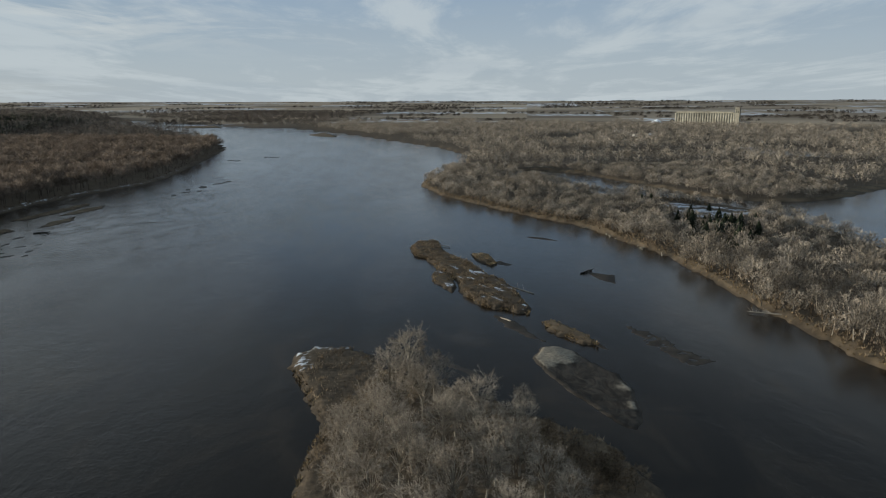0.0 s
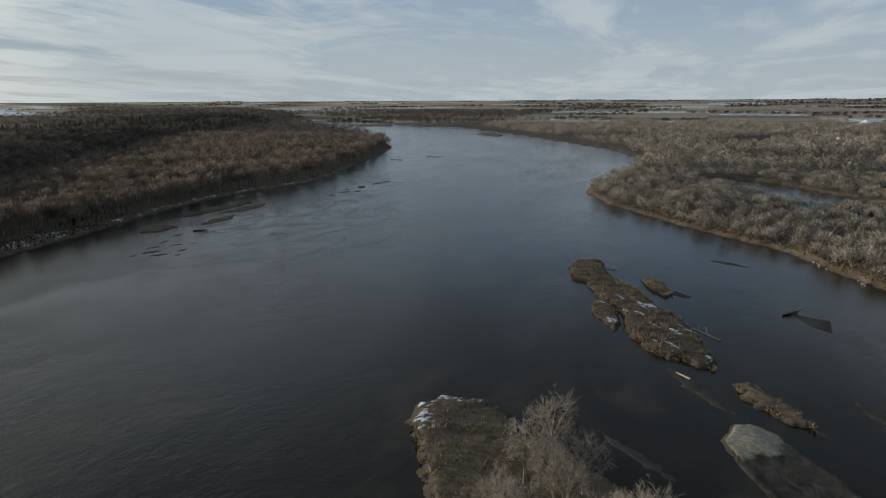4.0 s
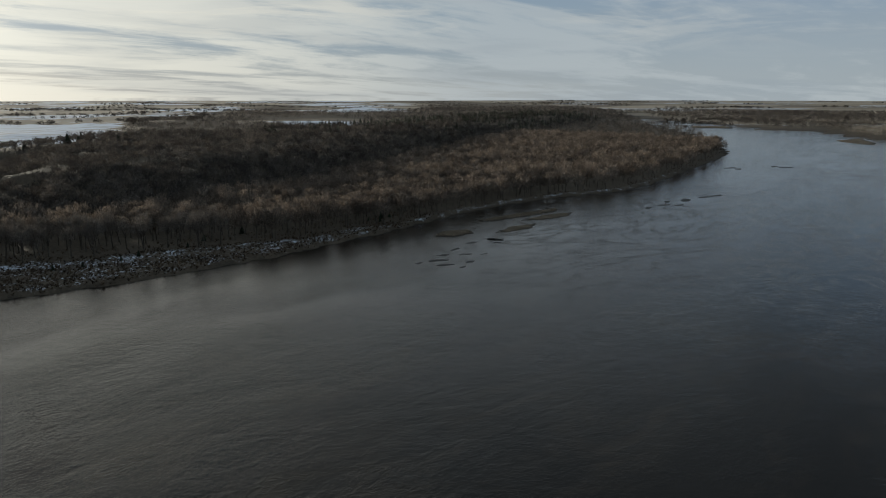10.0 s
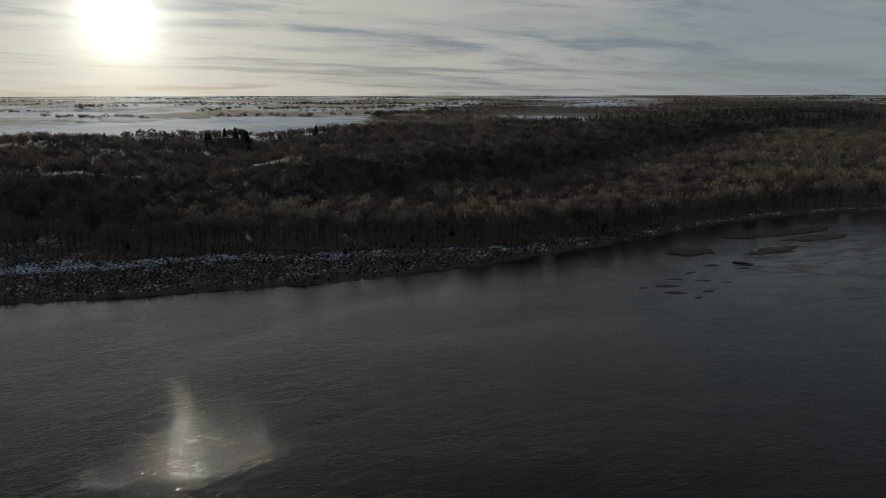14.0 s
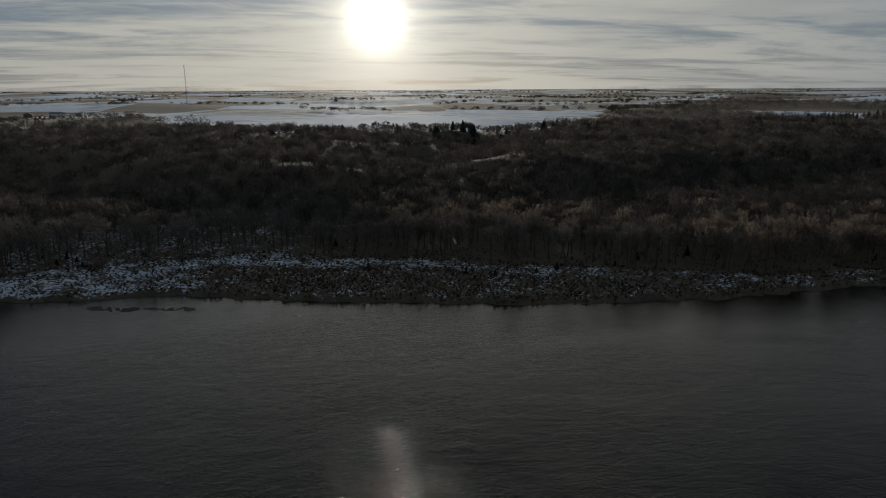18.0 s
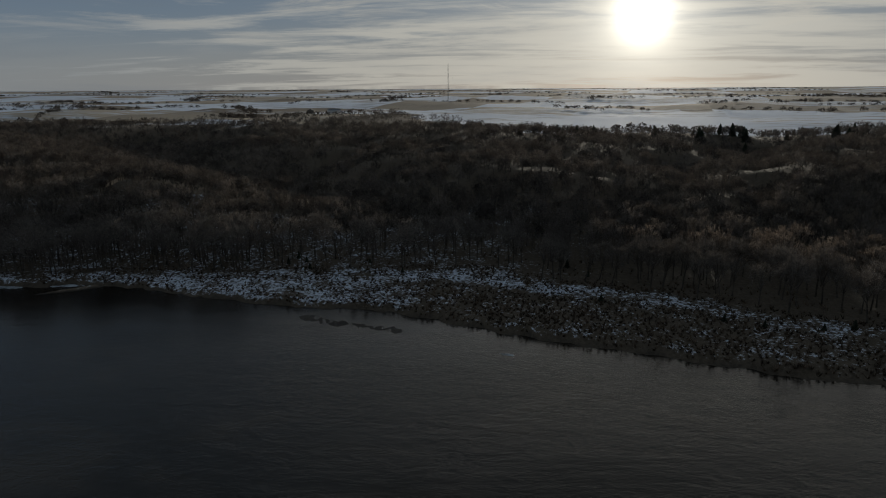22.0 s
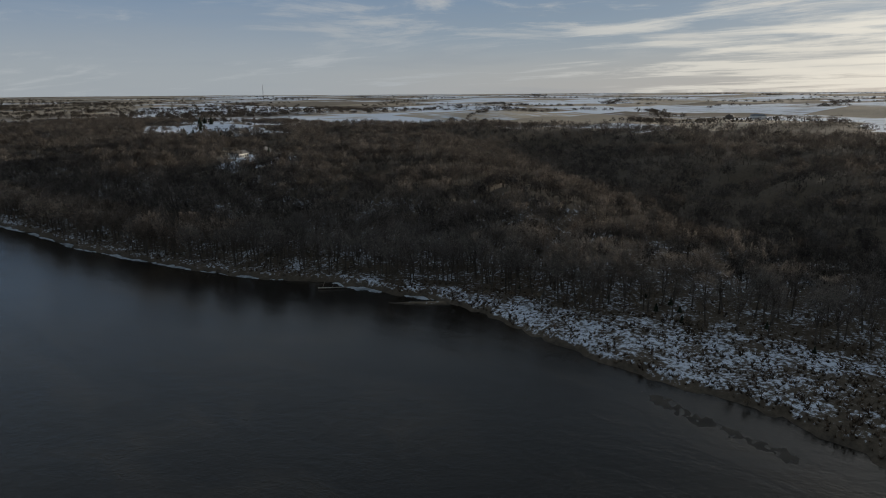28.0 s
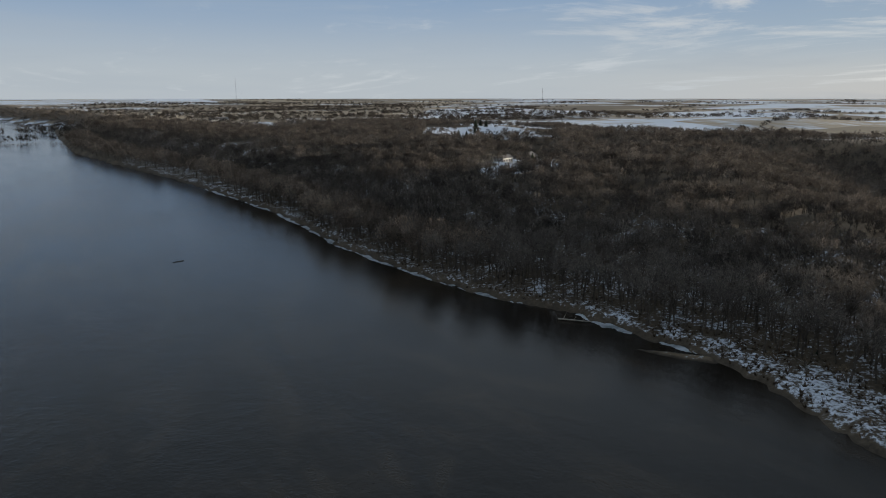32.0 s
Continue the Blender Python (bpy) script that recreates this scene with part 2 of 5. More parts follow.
def water_material():
    """Silty river: brown in itself, wind ripples of several sizes, eddy lines and slicks."""
    mat, t, put, b = material("river_water")

    def m(op, a, c, d=0.0):
        return put("ShaderNodeMath", operation=op, ins={0: a, 1: c, 2: d}).outputs[0]

    silt = stepped(put, noise_at(put, 0.05, 7.0, 0.62, (1.0, 0.5, 1), 1.2), 0.44, 0.74)
    t.links.new(mixed(put, silt, (0.0090, 0.0070, 0.0048, 1), (0.034, 0.0248, 0.0158, 1)), b.inputs["Base Color"])
    stir = put("ShaderNodeAttribute", attribute_name="stir").outputs["Fac"]
    swirl = put("ShaderNodeAttribute", attribute_name="swirl").outputs["Fac"]
    patch = stepped(put, noise_at(put, 0.022, 5.0, 0.62, (1.0, 0.4, 1), 1.0), 0.36, 0.64, 0.35, 1.0)
    eddy = m("ABSOLUTE", m("SUBTRACT", noise_at(put, 0.024, 4.0, 0.6, (1.0, 0.5, 1), 3.0), 0.5), 0.0)
    eddy = m("MULTIPLY", stepped(put, eddy, 0.0, 0.045, 1.0, 0.0), swirl)
    boil = stepped(put, noise_at(put, 0.11, 5.0, 0.65, (1.0, 0.42, 1), 1.6), 0.54, 0.66, 0.0, 0.8)
    rough_at = m("MULTIPLY_ADD", eddy, 1.5, m("MULTIPLY_ADD", boil, m("MULTIPLY_ADD", swirl, 0.7, 0.3), patch))
    calm = m("MULTIPLY", rough_at, stir)
    b.inputs["Roughness"].default_value = 0.13
    b.inputs["IOR"].default_value = 1.333
    b.inputs["Specular IOR Level"].default_value = 0.5
    wave = noise_at(put, 0.13, 3.0, 0.5, (1.0, 0.55, 1), 0.8)
    small = noise_at(put, 0.55, 3.0, 0.5, (1.0, 0.6, 1), 0.6)
    tiny = noise_at(put, 2.1, 3.0, 0.6, (1.0, 0.7, 1), 0.6)
    h = m("MULTIPLY_ADD", wave, 1.0, m("MULTIPLY", small, 0.75))
    h = m("MULTIPLY_ADD", tiny, 0.60, h)
    amp = put("ShaderNodeMapRange", clamp=False, ins={0: calm, 3: 0.02, 4: 0.155}).outputs[0]
    bp = put("ShaderNodeBump", ins={"Strength": 1.0, "Distance": amp, "Height": h})
    t.links.new(bp.outputs[0], b.inputs["Normal"])
    return mat


def let_through(t, put, b, colour, normal=None, alpha=None):
    """Low sun passes between fine twigs: part of the light comes through from behind."""
    thin = put("ShaderNodeBsdfTranslucent", ins={"Color": colour})
    if normal is not None:
        t.links.new(normal, thin.inputs["Normal"])
    both = put("ShaderNodeMixShader", ins={0: 0.30, 1: b.outputs[0], 2: thin.outputs[0]}).outputs[0]
    if alpha is not None:
        for link in list(b.inputs["Alpha"].links):
            t.links.remove(link)
        clear = put("ShaderNodeBsdfTransparent")
        both = put("ShaderNodeMixShader", ins={0: alpha, 1: clear.outputs[0], 2: both}).outputs[0]
    out = [n for n in t.nodes if n.type == "OUTPUT_MATERIAL"][0]
    t.links.new(both, out.inputs[0])


def haze_of_twigs(name, dark, light, gap):
    """The finest twigs of a bare crown, seen from far off: broken, streaked upwards, full of gaps."""
    mat, t, put, b = material(name)
    fine = noise_at(put, 3.8, 4.0, 0.7, (1, 1, 0.36))
    c = mixed(put, stepped(put, noise_at(put, 0.10, 4.0), 0.3, 0.7), (*dark, 1), (*light, 1))
    v = put("ShaderNodeAttribute", attribute_name="tone").outputs["Fac"]
    c = mixed(put, 1.0, c, put("ShaderNodeCombineColor", ins={0: v, 1: v, 2: v}).outputs[0], "MULTIPLY")
    g = stepped(put, noise_at(put, 0.9, 4.0, 0.7), 0.3, 0.7, 0.6, 1.3)
    c = mixed(put, 1.0, c, put("ShaderNodeCombineColor", ins={0: g, 1: g, 2: g}).outputs[0], "MULTIPLY")
    t.links.new(c, b.inputs["Base Color"])
    t.links.new(stepped(put, fine, gap - 0.05, gap + 0.07), b.inputs["Alpha"])
    b.inputs["Roughness"].default_value = 0.9
    b.inputs["Specular IOR Level"].default_value = 0.1
    bp = put("ShaderNodeBump", ins={"Strength": 1.0, "Distance": 0.35, "Height": noise_at(put, 1.6, 5.0, 0.75)})
    t.links.new(bp.outputs[0], b.inputs["Normal"])
    let_through(t, put, b, c, bp.outputs[0], stepped(put, fine, gap - 0.05, gap + 0.07))
    return mat


def sand_material():
    """Dry pale sand on the crests, dark wet sand low down."""
    mat, t, put, b = material("sand")
    z = put("ShaderNodeSeparateXYZ", ins={0: put("ShaderNodeNewGeometry").outputs["Position"]}).outputs[2]
    n = noise_at(put, 0.35, 6.0, 0.65, (1, 0.5, 1), 1.0)
    lift = put("ShaderNodeMath", operation="MULTIPLY_ADD", ins={0: n, 1: 0.22, 2: z}).outputs[0]
    dry = stepped(put, lift, 0.34, 0.50)
    wet = mixed(put, stepped(put, n, 0.35, 0.65), (0.022, 0.0182, 0.0142, 1), (0.064, 0.054, 0.043, 1))
    top = mixed(put, stepped(put, noise_at(put, 1.4, 5.0), 0.3, 0.7), (0.17, 0.148, 0.115, 1), (0.29, 0.255, 0.20, 1))
    t.links.new(mixed(put, dry, wet, top), b.inputs["Base Color"])
    t.links.new(stepped(put, dry, 0.0, 1.0, 0.82, 0.95), b.inputs["Roughness"])
    b.inputs["Specular IOR Level"].default_value = 0.2
    bp = put("ShaderNodeBump", ins={"Strength": 0.6, "Distance": 0.05, "Height": n})
    t.links.new(bp.outputs[0], b.inputs["Normal"])
    return mat


MAT_GROUND, MAT_WATER = ground_material(), water_material()
MAT_BARK = simple("bark", (0.055, 0.045, 0.037), (0.125, 0.105, 0.085), 1.2)
MAT_BARK_PALE = simple("pale_bark", (0.20, 0.175, 0.140), (0.36, 0.32, 0.26), 1.2)
MAT_TWIG = simple("twigs", (0.112, 0.096, 0.083), (0.21, 0.182, 0.157), 0.09, island=0.35, tone=True)
MAT_TWIG_PALE = simple("pale_twigs", (0.24, 0.205, 0.165), (0.40, 0.350, 0.288), 0.12, island=0.35, tone=True)
# dark oak twigs, their colour lowered further to carry the bluff's shade
MAT_OAK_SHADED = simple("shaded_oak_twigs", (0.084, 0.072, 0.063), (0.165, 0.143, 0.124), 0.09, island=0.35, tone=True)
MAT_HAZE_OAK_SHADED = haze_of_twigs("shaded_oak_twig_haze", (0.080, 0.068, 0.059), (0.160, 0.138, 0.119), 0.51)
# cottonwood twigs, their colour raised to carry sunlight on the floodplain
MAT_POPLAR_LIT = simple("sunlit_cottonwood_twigs", (0.158, 0.123, 0.096), (0.290, 0.232, 0.184), 0.09, island=0.35, tone=True)
MAT_HAZE_POPLAR_LIT = haze_of_twigs("sunlit_cottonwood_twig_haze", (0.142, 0.111, 0.088), (0.282, 0.226, 0.180), 0.51)
MAT_HAZE = haze_of_twigs("twig_haze", (0.082, 0.066, 0.053), (0.172, 0.142, 0.115), 0.51)
MAT_HAZE_PALE = haze_of_twigs("pale_twig_haze", (0.23, 0.197, 0.159), (0.39, 0.342, 0.282), 0.51)
MAT_NEEDLE = simple("needles", (0.016, 0.023, 0.014), (0.045, 0.055, 0.03), 0.4, island=0.4, tone=True)
MAT_BRUSH = simple("brush", (0.125, 0.092, 0.062), (0.29, 0.225, 0.152), 0.3, island=0.35, tone=True)
# brush colour lowered, with the bluff shore's shade put into it
MAT_WEEDS_SHADED = simple("weeds", (0.050, 0.034, 0.023), (0.125, 0.088, 0.058), 0.3, island=0.35, tone=True)
MAT_MUD = simple("mud", (0.022, 0.019, 0.016), (0.055, 0.047, 0.038), 0.5, 0.6)
MAT_LOG = simple("bleached_wood", (0.26, 0.23, 0.19), (0.42, 0.38, 0.32), 0.8)
MAT_GRASS = simple("dry_grass", (0.15, 0.105, 0.055), (0.33, 0.25, 0.145), 0.25, island=0.35)
MAT_SAND = sand_material()
MAT_WET_SAND = simple("wet_sand", (0.026, 0.021, 0.016), (0.066, 0.054, 0.041), 0.2, 0.75, bump=0.03)
MAT_CONCRETE = simple("concrete", (0.25, 0.23, 0.18), (0.37, 0.345, 0.28), 0.15)
MAT_STEEL = simple("steel", (0.10, 0.10, 0.105), (0.19, 0.19, 0.19), 0.5, 0.6, metal=0.2)
MAT_WALL = simple("house_wall", (0.45, 0.43, 0.40), (0.62, 0.60, 0.56), 0.5)
MAT_ROOF = simple("house_roof", (0.10, 0.09, 0.085), (0.18, 0.165, 0.15), 0.8)
MAT_SNOW = simple("snow", (0.72, 0.75, 0.80), (0.84, 0.86, 0.88), 0.4, bump=0.04)
MAT_ICE = simple("ice", (0.14, 0.16, 0.17), (0.50, 0.53, 0.55), 0.35, 0.4)
MAT_GLASS = simple("window_glass", (0.02, 0.025, 0.03), (0.04, 0.045, 0.05), 1.0, 0.1)


MAT_COPSE = simple("copse_twigs", (0.050, 0.042, 0.035), (0.105, 0.088, 0.072), 0.09, island=0.35, tone=True)
MAT_HAZE_COPSE = haze_of_twigs("copse_twig_haze", (0.046, 0.038, 0.032), (0.095, 0.080, 0.066), 0.40)
FINEST = {"copse_twigs": MAT_HAZE_COPSE, "pale_twigs": MAT_HAZE_PALE, "shaded_oak_twigs": MAT_HAZE_OAK_SHADED, "sunlit_cottonwood_twigs": MAT_HAZE_POPLAR_LIT}


# ---------------------------------------------------------------- the plan
LEFT_BANK = [(-1010, 2110), (-720, 1640), (-540, 1380), (-400, 1150), (-300, 930), (-268, 850), (-231, 629),
             (-219, 547), (-216, 491), (-231, 445), (-240, 398), (-240, 348), (-236, 317), (-232, 271), (-230, 233),
             (-233, 198), (-236, 170), (-243, 150), (-248, 125), (-260, 92), (-265, 75), (-265, 50), (-270, 20),
             (-275, 0), (-276, -20), (-270, -40), (-268, -56), (-256, -78), (-250, -92), (-240, -130), (-232, -170),
             (-229, -215), (-224, -270), (-211, -333), (-185, -450), (-142, -600), (-101, -761), (-60, -1100),
             (-19, -1530), (116, -1876), (300, -2400)]
RIGHT_BANK = [(480, -2400), (330, -1750), (260, -1200), (200, -700), (150, -300), (120, -60), (108, 80), (102, 138),
              (98, 150), (95, 176), (92, 210), (88, 256), (79, 287), (67, 325), (47, 352), (21, 395), (-1, 435),
              (-15, 483), (-12, 526), (0, 570), (20, 640), (27, 748), (-2, 869), (-55, 980), (-90, 1060),
              (-150, 1190), (-230, 1330), (-301, 1450), (-409, 1510), (-665, 1835), (-1000, 2190)]
LAGOON = [(53, 577), (82, 586), (113, 553), (138, 495), (151, 448), (170, 418), (190, 401), (218, 403), (255, 425),
          (337, 498), (430, 590), (470, 520), (330, 330), (230, 250), (180, 262), (178, 283), (176, 316), (176, 348),
          (168, 371), (150, 405), (124, 421), (98, 432), (78, 500), (60, 545)]
POND = [(355, 815), (407, 800), (431, 750), (439, 727), (395, 700), (358, 750)]
CLEARING = [(126, 402), (117, 365), (117, 338), (126, 320), (152, 336), (174, 362), (150, 380)]
FOOT = [(-1400, 2700), (-1020, 2100), (-800, 1600), (-690, 1200), (-610, 1000), (-505, 720), (-405, 515), (-368, 430),
        (-332, 340), (-322, 280), (-314, 210), (-306, 150), (-303, 130), (-308, 80), (-303, 40), (-290, -4), (-281, -31), (-273, -58), (-256, -97),
        (-242, -156), (-232, -280), (-200, -450), (-158, -600), (-118, -761), (-75, -1100), (-34, -1530),
        (100, -1880), (280, -2400), (500, -3200), (-5200, -5200), (-5200, 5200)]
FIELDS = [
    [(-705, 60), (-695, 330), (-770, 420), (-1000, 540), (-1150, 600), (-1500, 980), (-2600, 1900), (-5100, 1900),
     (-5100, -700), (-1150, -130), (-830, -20)],
    [(-800, 770), (-850, 860), (-1080, 1070), (-1130, 850), (-990, 740)],
    [(-1350, 1250), (-1500, 1700), (-2300, 2600), (-5100, 4500), (-5100, 2000), (-2500, 2000), (-1700, 1300)],
    [(-715, -180), (-770, -290), (-700, -470), (-640, -650), (-600, -1000), (-800, -1600), (-1500, -5100), (-5100, -5100),
     (-5100, -640), (-1150, -120)],
    [(-325, -220), (-335, -258), (-362, -298), (-390, -335), (-430, -332), (-416, -285), (-398, -248), (-362, -216)],
    [(-420, -470), (-425, -510), (-440, -590), (-520, -760), (-625, -740), (-575, -560), (-540, -460), (-480, -445)],
    [(-260, -900), (-215, -1100), (-170, -1500), (-60, -1850), (120, -2400), (300, -3200), (300, -5100), (-1500, -5100),
     (-800, -1600), (-600, -1000), (-420, -880)]]
RAVINE = [(-318, 95), (-420, -10), (-520, -130), (-640, -240)]
RAVINE_N = [(-318, 190), (-470, 190), (-610, 250)]


def signed(px, py, poly, closed=True):
    """Distance to an outline, positive inside it (or plain distance to an open line)."""
    best = np.full(px.shape, 1e18)
    inside = np.zeros(px.shape, bool)
    pts = list(poly)
    pairs = list(zip(pts, pts[1:] + pts[:1])) if closed else list(zip(pts, pts[1:]))
    for (ax, ay), (bx, by) in pairs:
        dx, dy = bx - ax, by - ay
        f = np.clip(((px - ax) * dx + (py - ay) * dy) / (dx * dx + dy * dy), 0, 1)
        best = np.minimum(best, (px - ax - f * dx) ** 2 + (py - ay - f * dy) ** 2)
        if ay != by:
            cross = (ay > py) != (by > py)
            inside ^= cross & (px < (bx - ax) * (py - ay) / (by - ay) + ax)
    d = np.sqrt(best)
    return np.where(inside, d, -d) if closed else d


def smooth(v, lo, hi):
    f = np.clip((v - lo) / (hi - lo), 0, 1)
    return f * f * (3 - 2 * f)


def wobble(x, y, size, seed=0):
    """Cheap smooth noise, about -1 to 1, features of the given size."""
    k = 2 * math.pi / size
    r = np.random.RandomState(seed)
    v = 0
    for n in range(5):
        a, p = r.uniform(0, 6.28), r.uniform(0, 6.28)
        q = k * (0.6 + 0.35 * n)
        v = v + np.sin(q * (x * math.cos(a) + y * math.sin(a)) + p + 1.3 * np.sin(0.7 * q * (y * math.cos(a) - x * math.sin(a)) + 2 * p))
    return v / 3.2


RIVER = LEFT_BANK + RIGHT_BANK


def shore(x, y):
    """Distance inland from the nearest water's edge; negative over the river."""
    d = np.maximum(np.maximum(signed(x, y, RIVER), signed(x, y, LAGOON)), signed(x, y, POND))
    return -d + 1.3 * wobble(x, y, 17, 3) + 0.7 * wobble(x, y, 6, 4)


def strip_width(y):
    """How far the open snowy strip reaches inland from the bluff bank."""
    return np.interp(y, [-60, -24, -8, 10, 24, 37, 60, 90, 110, 160, 190, 215, 260, 330], [3, 8, 13, 17, 23, 30, 36, 42, 45, 43, 36, 28, 14, 3])


def height(x, y, s=None):
    s = shore(x, y) if s is None else s
    up = signed(x, y, FOOT)
    wide = 85 + 25 * smooth(y, 40, 200) + 20 * wobble(x, y, 160, 7)
    rise = smooth(up, 0, wide)
    top = 17.0 + 2.8 * wobble(x, y, 420, 11) * smooth(up, 60, 300) + 6.0 * wobble(x, y, 900, 13) * smooth(up, 420, 900) + 1.6 * wobble(x, y, 150, 12)
    cut = 16 * np.exp(-(signed(x, y, RAVINE, False) / 46) ** 2) + 11 * np.exp(-(signed(x, y, RAVINE_N, False) / 42) ** 2)
    cut = cut + 9.0 * rise * np.maximum(wobble(x, y, 95, 15), 0) * smooth(up, 420, 250)
    z = rise * np.maximum(top - cut, 2.5)
    plain = 1.5 + 0.5 * wobble(x, y, 60, 21) + 1.2 * smooth(s, 20, 200)
    far = np.hypot(x + 70, y - 70)
    z = np.maximum(z, 0) + plain
    target = 39.0 + 0.8 * wobble(x, y, 900, 31)
    z = z + (target - z) * smooth(far, 1500, 5400) * 1.15
    bank = np.where(s > 0, np.minimum(s * 0.45, 1.0), 0)
    land = z * bank + 0.02
    bed = np.maximum(s * 0.12, -1.4)
    return np.where(s > 0, land, bed)


def steps(lo, hi, near_lo, near_hi, fine, grow=1.09, most=130):
    """Coordinates that are fine in the middle and widen outwards."""
    mid = list(np.arange(near_lo, near_hi + fine / 2, fine))
    for side, end in ((-1, lo), (1, hi)):
        v, d = (mid[0], fine) if side < 0 else (mid[-1], fine)
        out = []
        while (v - end) * side < 0:
            d = min(d * grow, most)
            v += side * d
            out.append(v)
        mid = out[::-1] + mid if side < 0 else mid + out
    return np.array(mid)


def mesh_from(name, verts, faces, mats, smooth_shade=False, index=None):
    """faces: an int array (n, 3) or (n, 4)."""
    me = bpy.data.meshes.new(name)
    n, k = faces.shape
    me.vertices.add(len(verts))
    me.vertices.foreach_set("co", np.ascontiguousarray(verts, np.float32).ravel())
    me.loops.add(n * k)
    me.loops.foreach_set("vertex_index", np.ascontiguousarray(faces, np.int32).ravel())
    me.polygons.add(n)
    me.polygons.foreach_set("loop_start", np.arange(0, n * k, k, dtype=np.int32))
    if index is not None:
        me.polygons.foreach_set("material_index", np.ascontiguousarray(index, np.int32))
    me.polygons.foreach_set("use_smooth", np.full(n, smooth_shade) if index is None else np.asarray(index) == 2)
    for mt in mats:
        me.materials.append(mt)
    me.update()
    return me


def grid_faces(nx, ny):
    i = np.arange((nx - 1) * (ny - 1))
    a = (i // (nx - 1)) * nx + i % (nx - 1)
    return np.stack([a, a + 1, a + nx + 1, a + nx], 1)


def in_fields(x, y):
    f = np.full(x.shape, -1e9)
    for poly in FIELDS:
        f = np.maximum(f, signed(x, y, poly))
    return f


def build_ground():
    xs = steps(-4950, 4950, -330, 140, 2.4)
    ys = steps(-4950, 4950, -330, 480, 2.4)
    x, y = (g.ravel() for g in np.meshgrid(xs, ys))
    s = shore(x, y)
    z = height(x, y, s)
    far = np.hypot(x + 70, y - 70)
    me = mesh_from("ground", np.stack([x, y, z], 1), grid_faces(len(xs), len(ys)), [MAT_GROUND], True)
    up = signed(x, y, FOOT)
    fld = in_fields(x, y) + 8 * wobble(x, y, 50, 41)
    plain_farm = smooth(far + 120 * wobble(x, y, 500, 86), 1500, 1700) * (up < 0)
    farm = np.maximum(smooth(fld, -6, 6), plain_farm)
    woods = (1 - farm) * np.where(x < -150, 0.85, smooth(s, 1.0, 5.0))
    wide = strip_width(y)
    strip = smooth(s, -1.5, 1.2) * (1 - smooth(s, wide - 2, wide + 9)) * (x < -150) * smooth(y, -85, -55) * (1 - smooth(y, 300, 360))
    slope = smooth(s, 6, 14) * (x < -150) * (1 - smooth(y, 260, 420)) * smooth(up, 150, 60)
    south = smooth(s, -1.5, 1.2) * (x < -150) * (1 - smooth(y, -40, 0)) * (1 - smooth(s, 10, 16))
    weedy = smooth(y, 60, 100) * (1 - smooth(s, wide - 18, wide - 9)) + 0.6 * smooth(y, 110, 190)          # snow hidden under standing weeds
    snow = np.maximum((0.445 - 0.17 * smooth(y, 80, 180)) * slope, (0.52 - 0.10 * weedy.clip(0, 1)) * strip)
    snow = np.maximum(np.maximum(snow, 0.46 * south), 0.12 * woods * (up > 0))
    snow = np.maximum(snow, 0.62 * smooth(s, 0, 6) * (1 - smooth(s, 34, 60)) * (y < -1300) * (x < 400))
    rim = smooth(s, -1.5, 1.0) * (1 - smooth(s, 3, 7)) * (x < -150) * smooth(y, 260, 330) * (1 - smooth(y, 700, 900))
    snow = np.maximum(snow, 0.46 * rim)
    snow = snow * (1 - farm)
    right_snow = smooth(signed(x, y, CLEARING), -6, 6)
    right_snow = np.maximum(right_snow, smooth(signed(x, y, [(345, 862), (388, 855), (400, 770), (392, 748), (345, 800), (335, 812)]), -4, 6))
    snow = np.maximum(snow, (0.50 + 0.12 * wobble(x, y, 22, 47)) * right_snow)
    bank = (1 - smooth(s, -1.6, 0.6))
    cover = np.stack([woods, snow, bank, np.ones_like(x)], 1)
    # lying snow on farmland: a base, and how much it differs from plot to plot
    field_snow = np.where(up > 0, 0.12, -0.02)
    differ = np.where(up > 0, 0.62, 0.54)
    close = (up > 0) & (far < 1250)
    field_snow = np.where(close, np.where(y < -150, 0.30, 0.46), field_snow)
    differ = np.where(close, np.where(y < -150, 0.48, 0.22), differ)
    field_snow = np.where((x > -610) & (y < -200), 0.38, field_snow)
    field_snow = np.where((x > -450) & (y > -350) & (y < -200), 0.30, field_snow)
    field_snow = np.where((y < -850) & (up > 0) & (x > -0.55 * np.abs(y)), 0.02, field_snow)
    differ = np.where((y < -850) & (up > 0) & (x > -0.55 * np.abs(y)), 0.5, differ)
    tone = differ * farm
    field = np.stack([farm, tone, field_snow * farm, np.ones_like(x)], 1)
    for name, data in (("cover", cover), ("field", field)):
        at = me.color_attributes.new(name, "FLOAT_COLOR", "POINT")
        at.data.foreach_set("color", data.astype(np.float32).ravel())
    tagged(new("ground", me), "river plain and wooded bluffs under leaf litter and patchy snow", "ground", kind="structure")


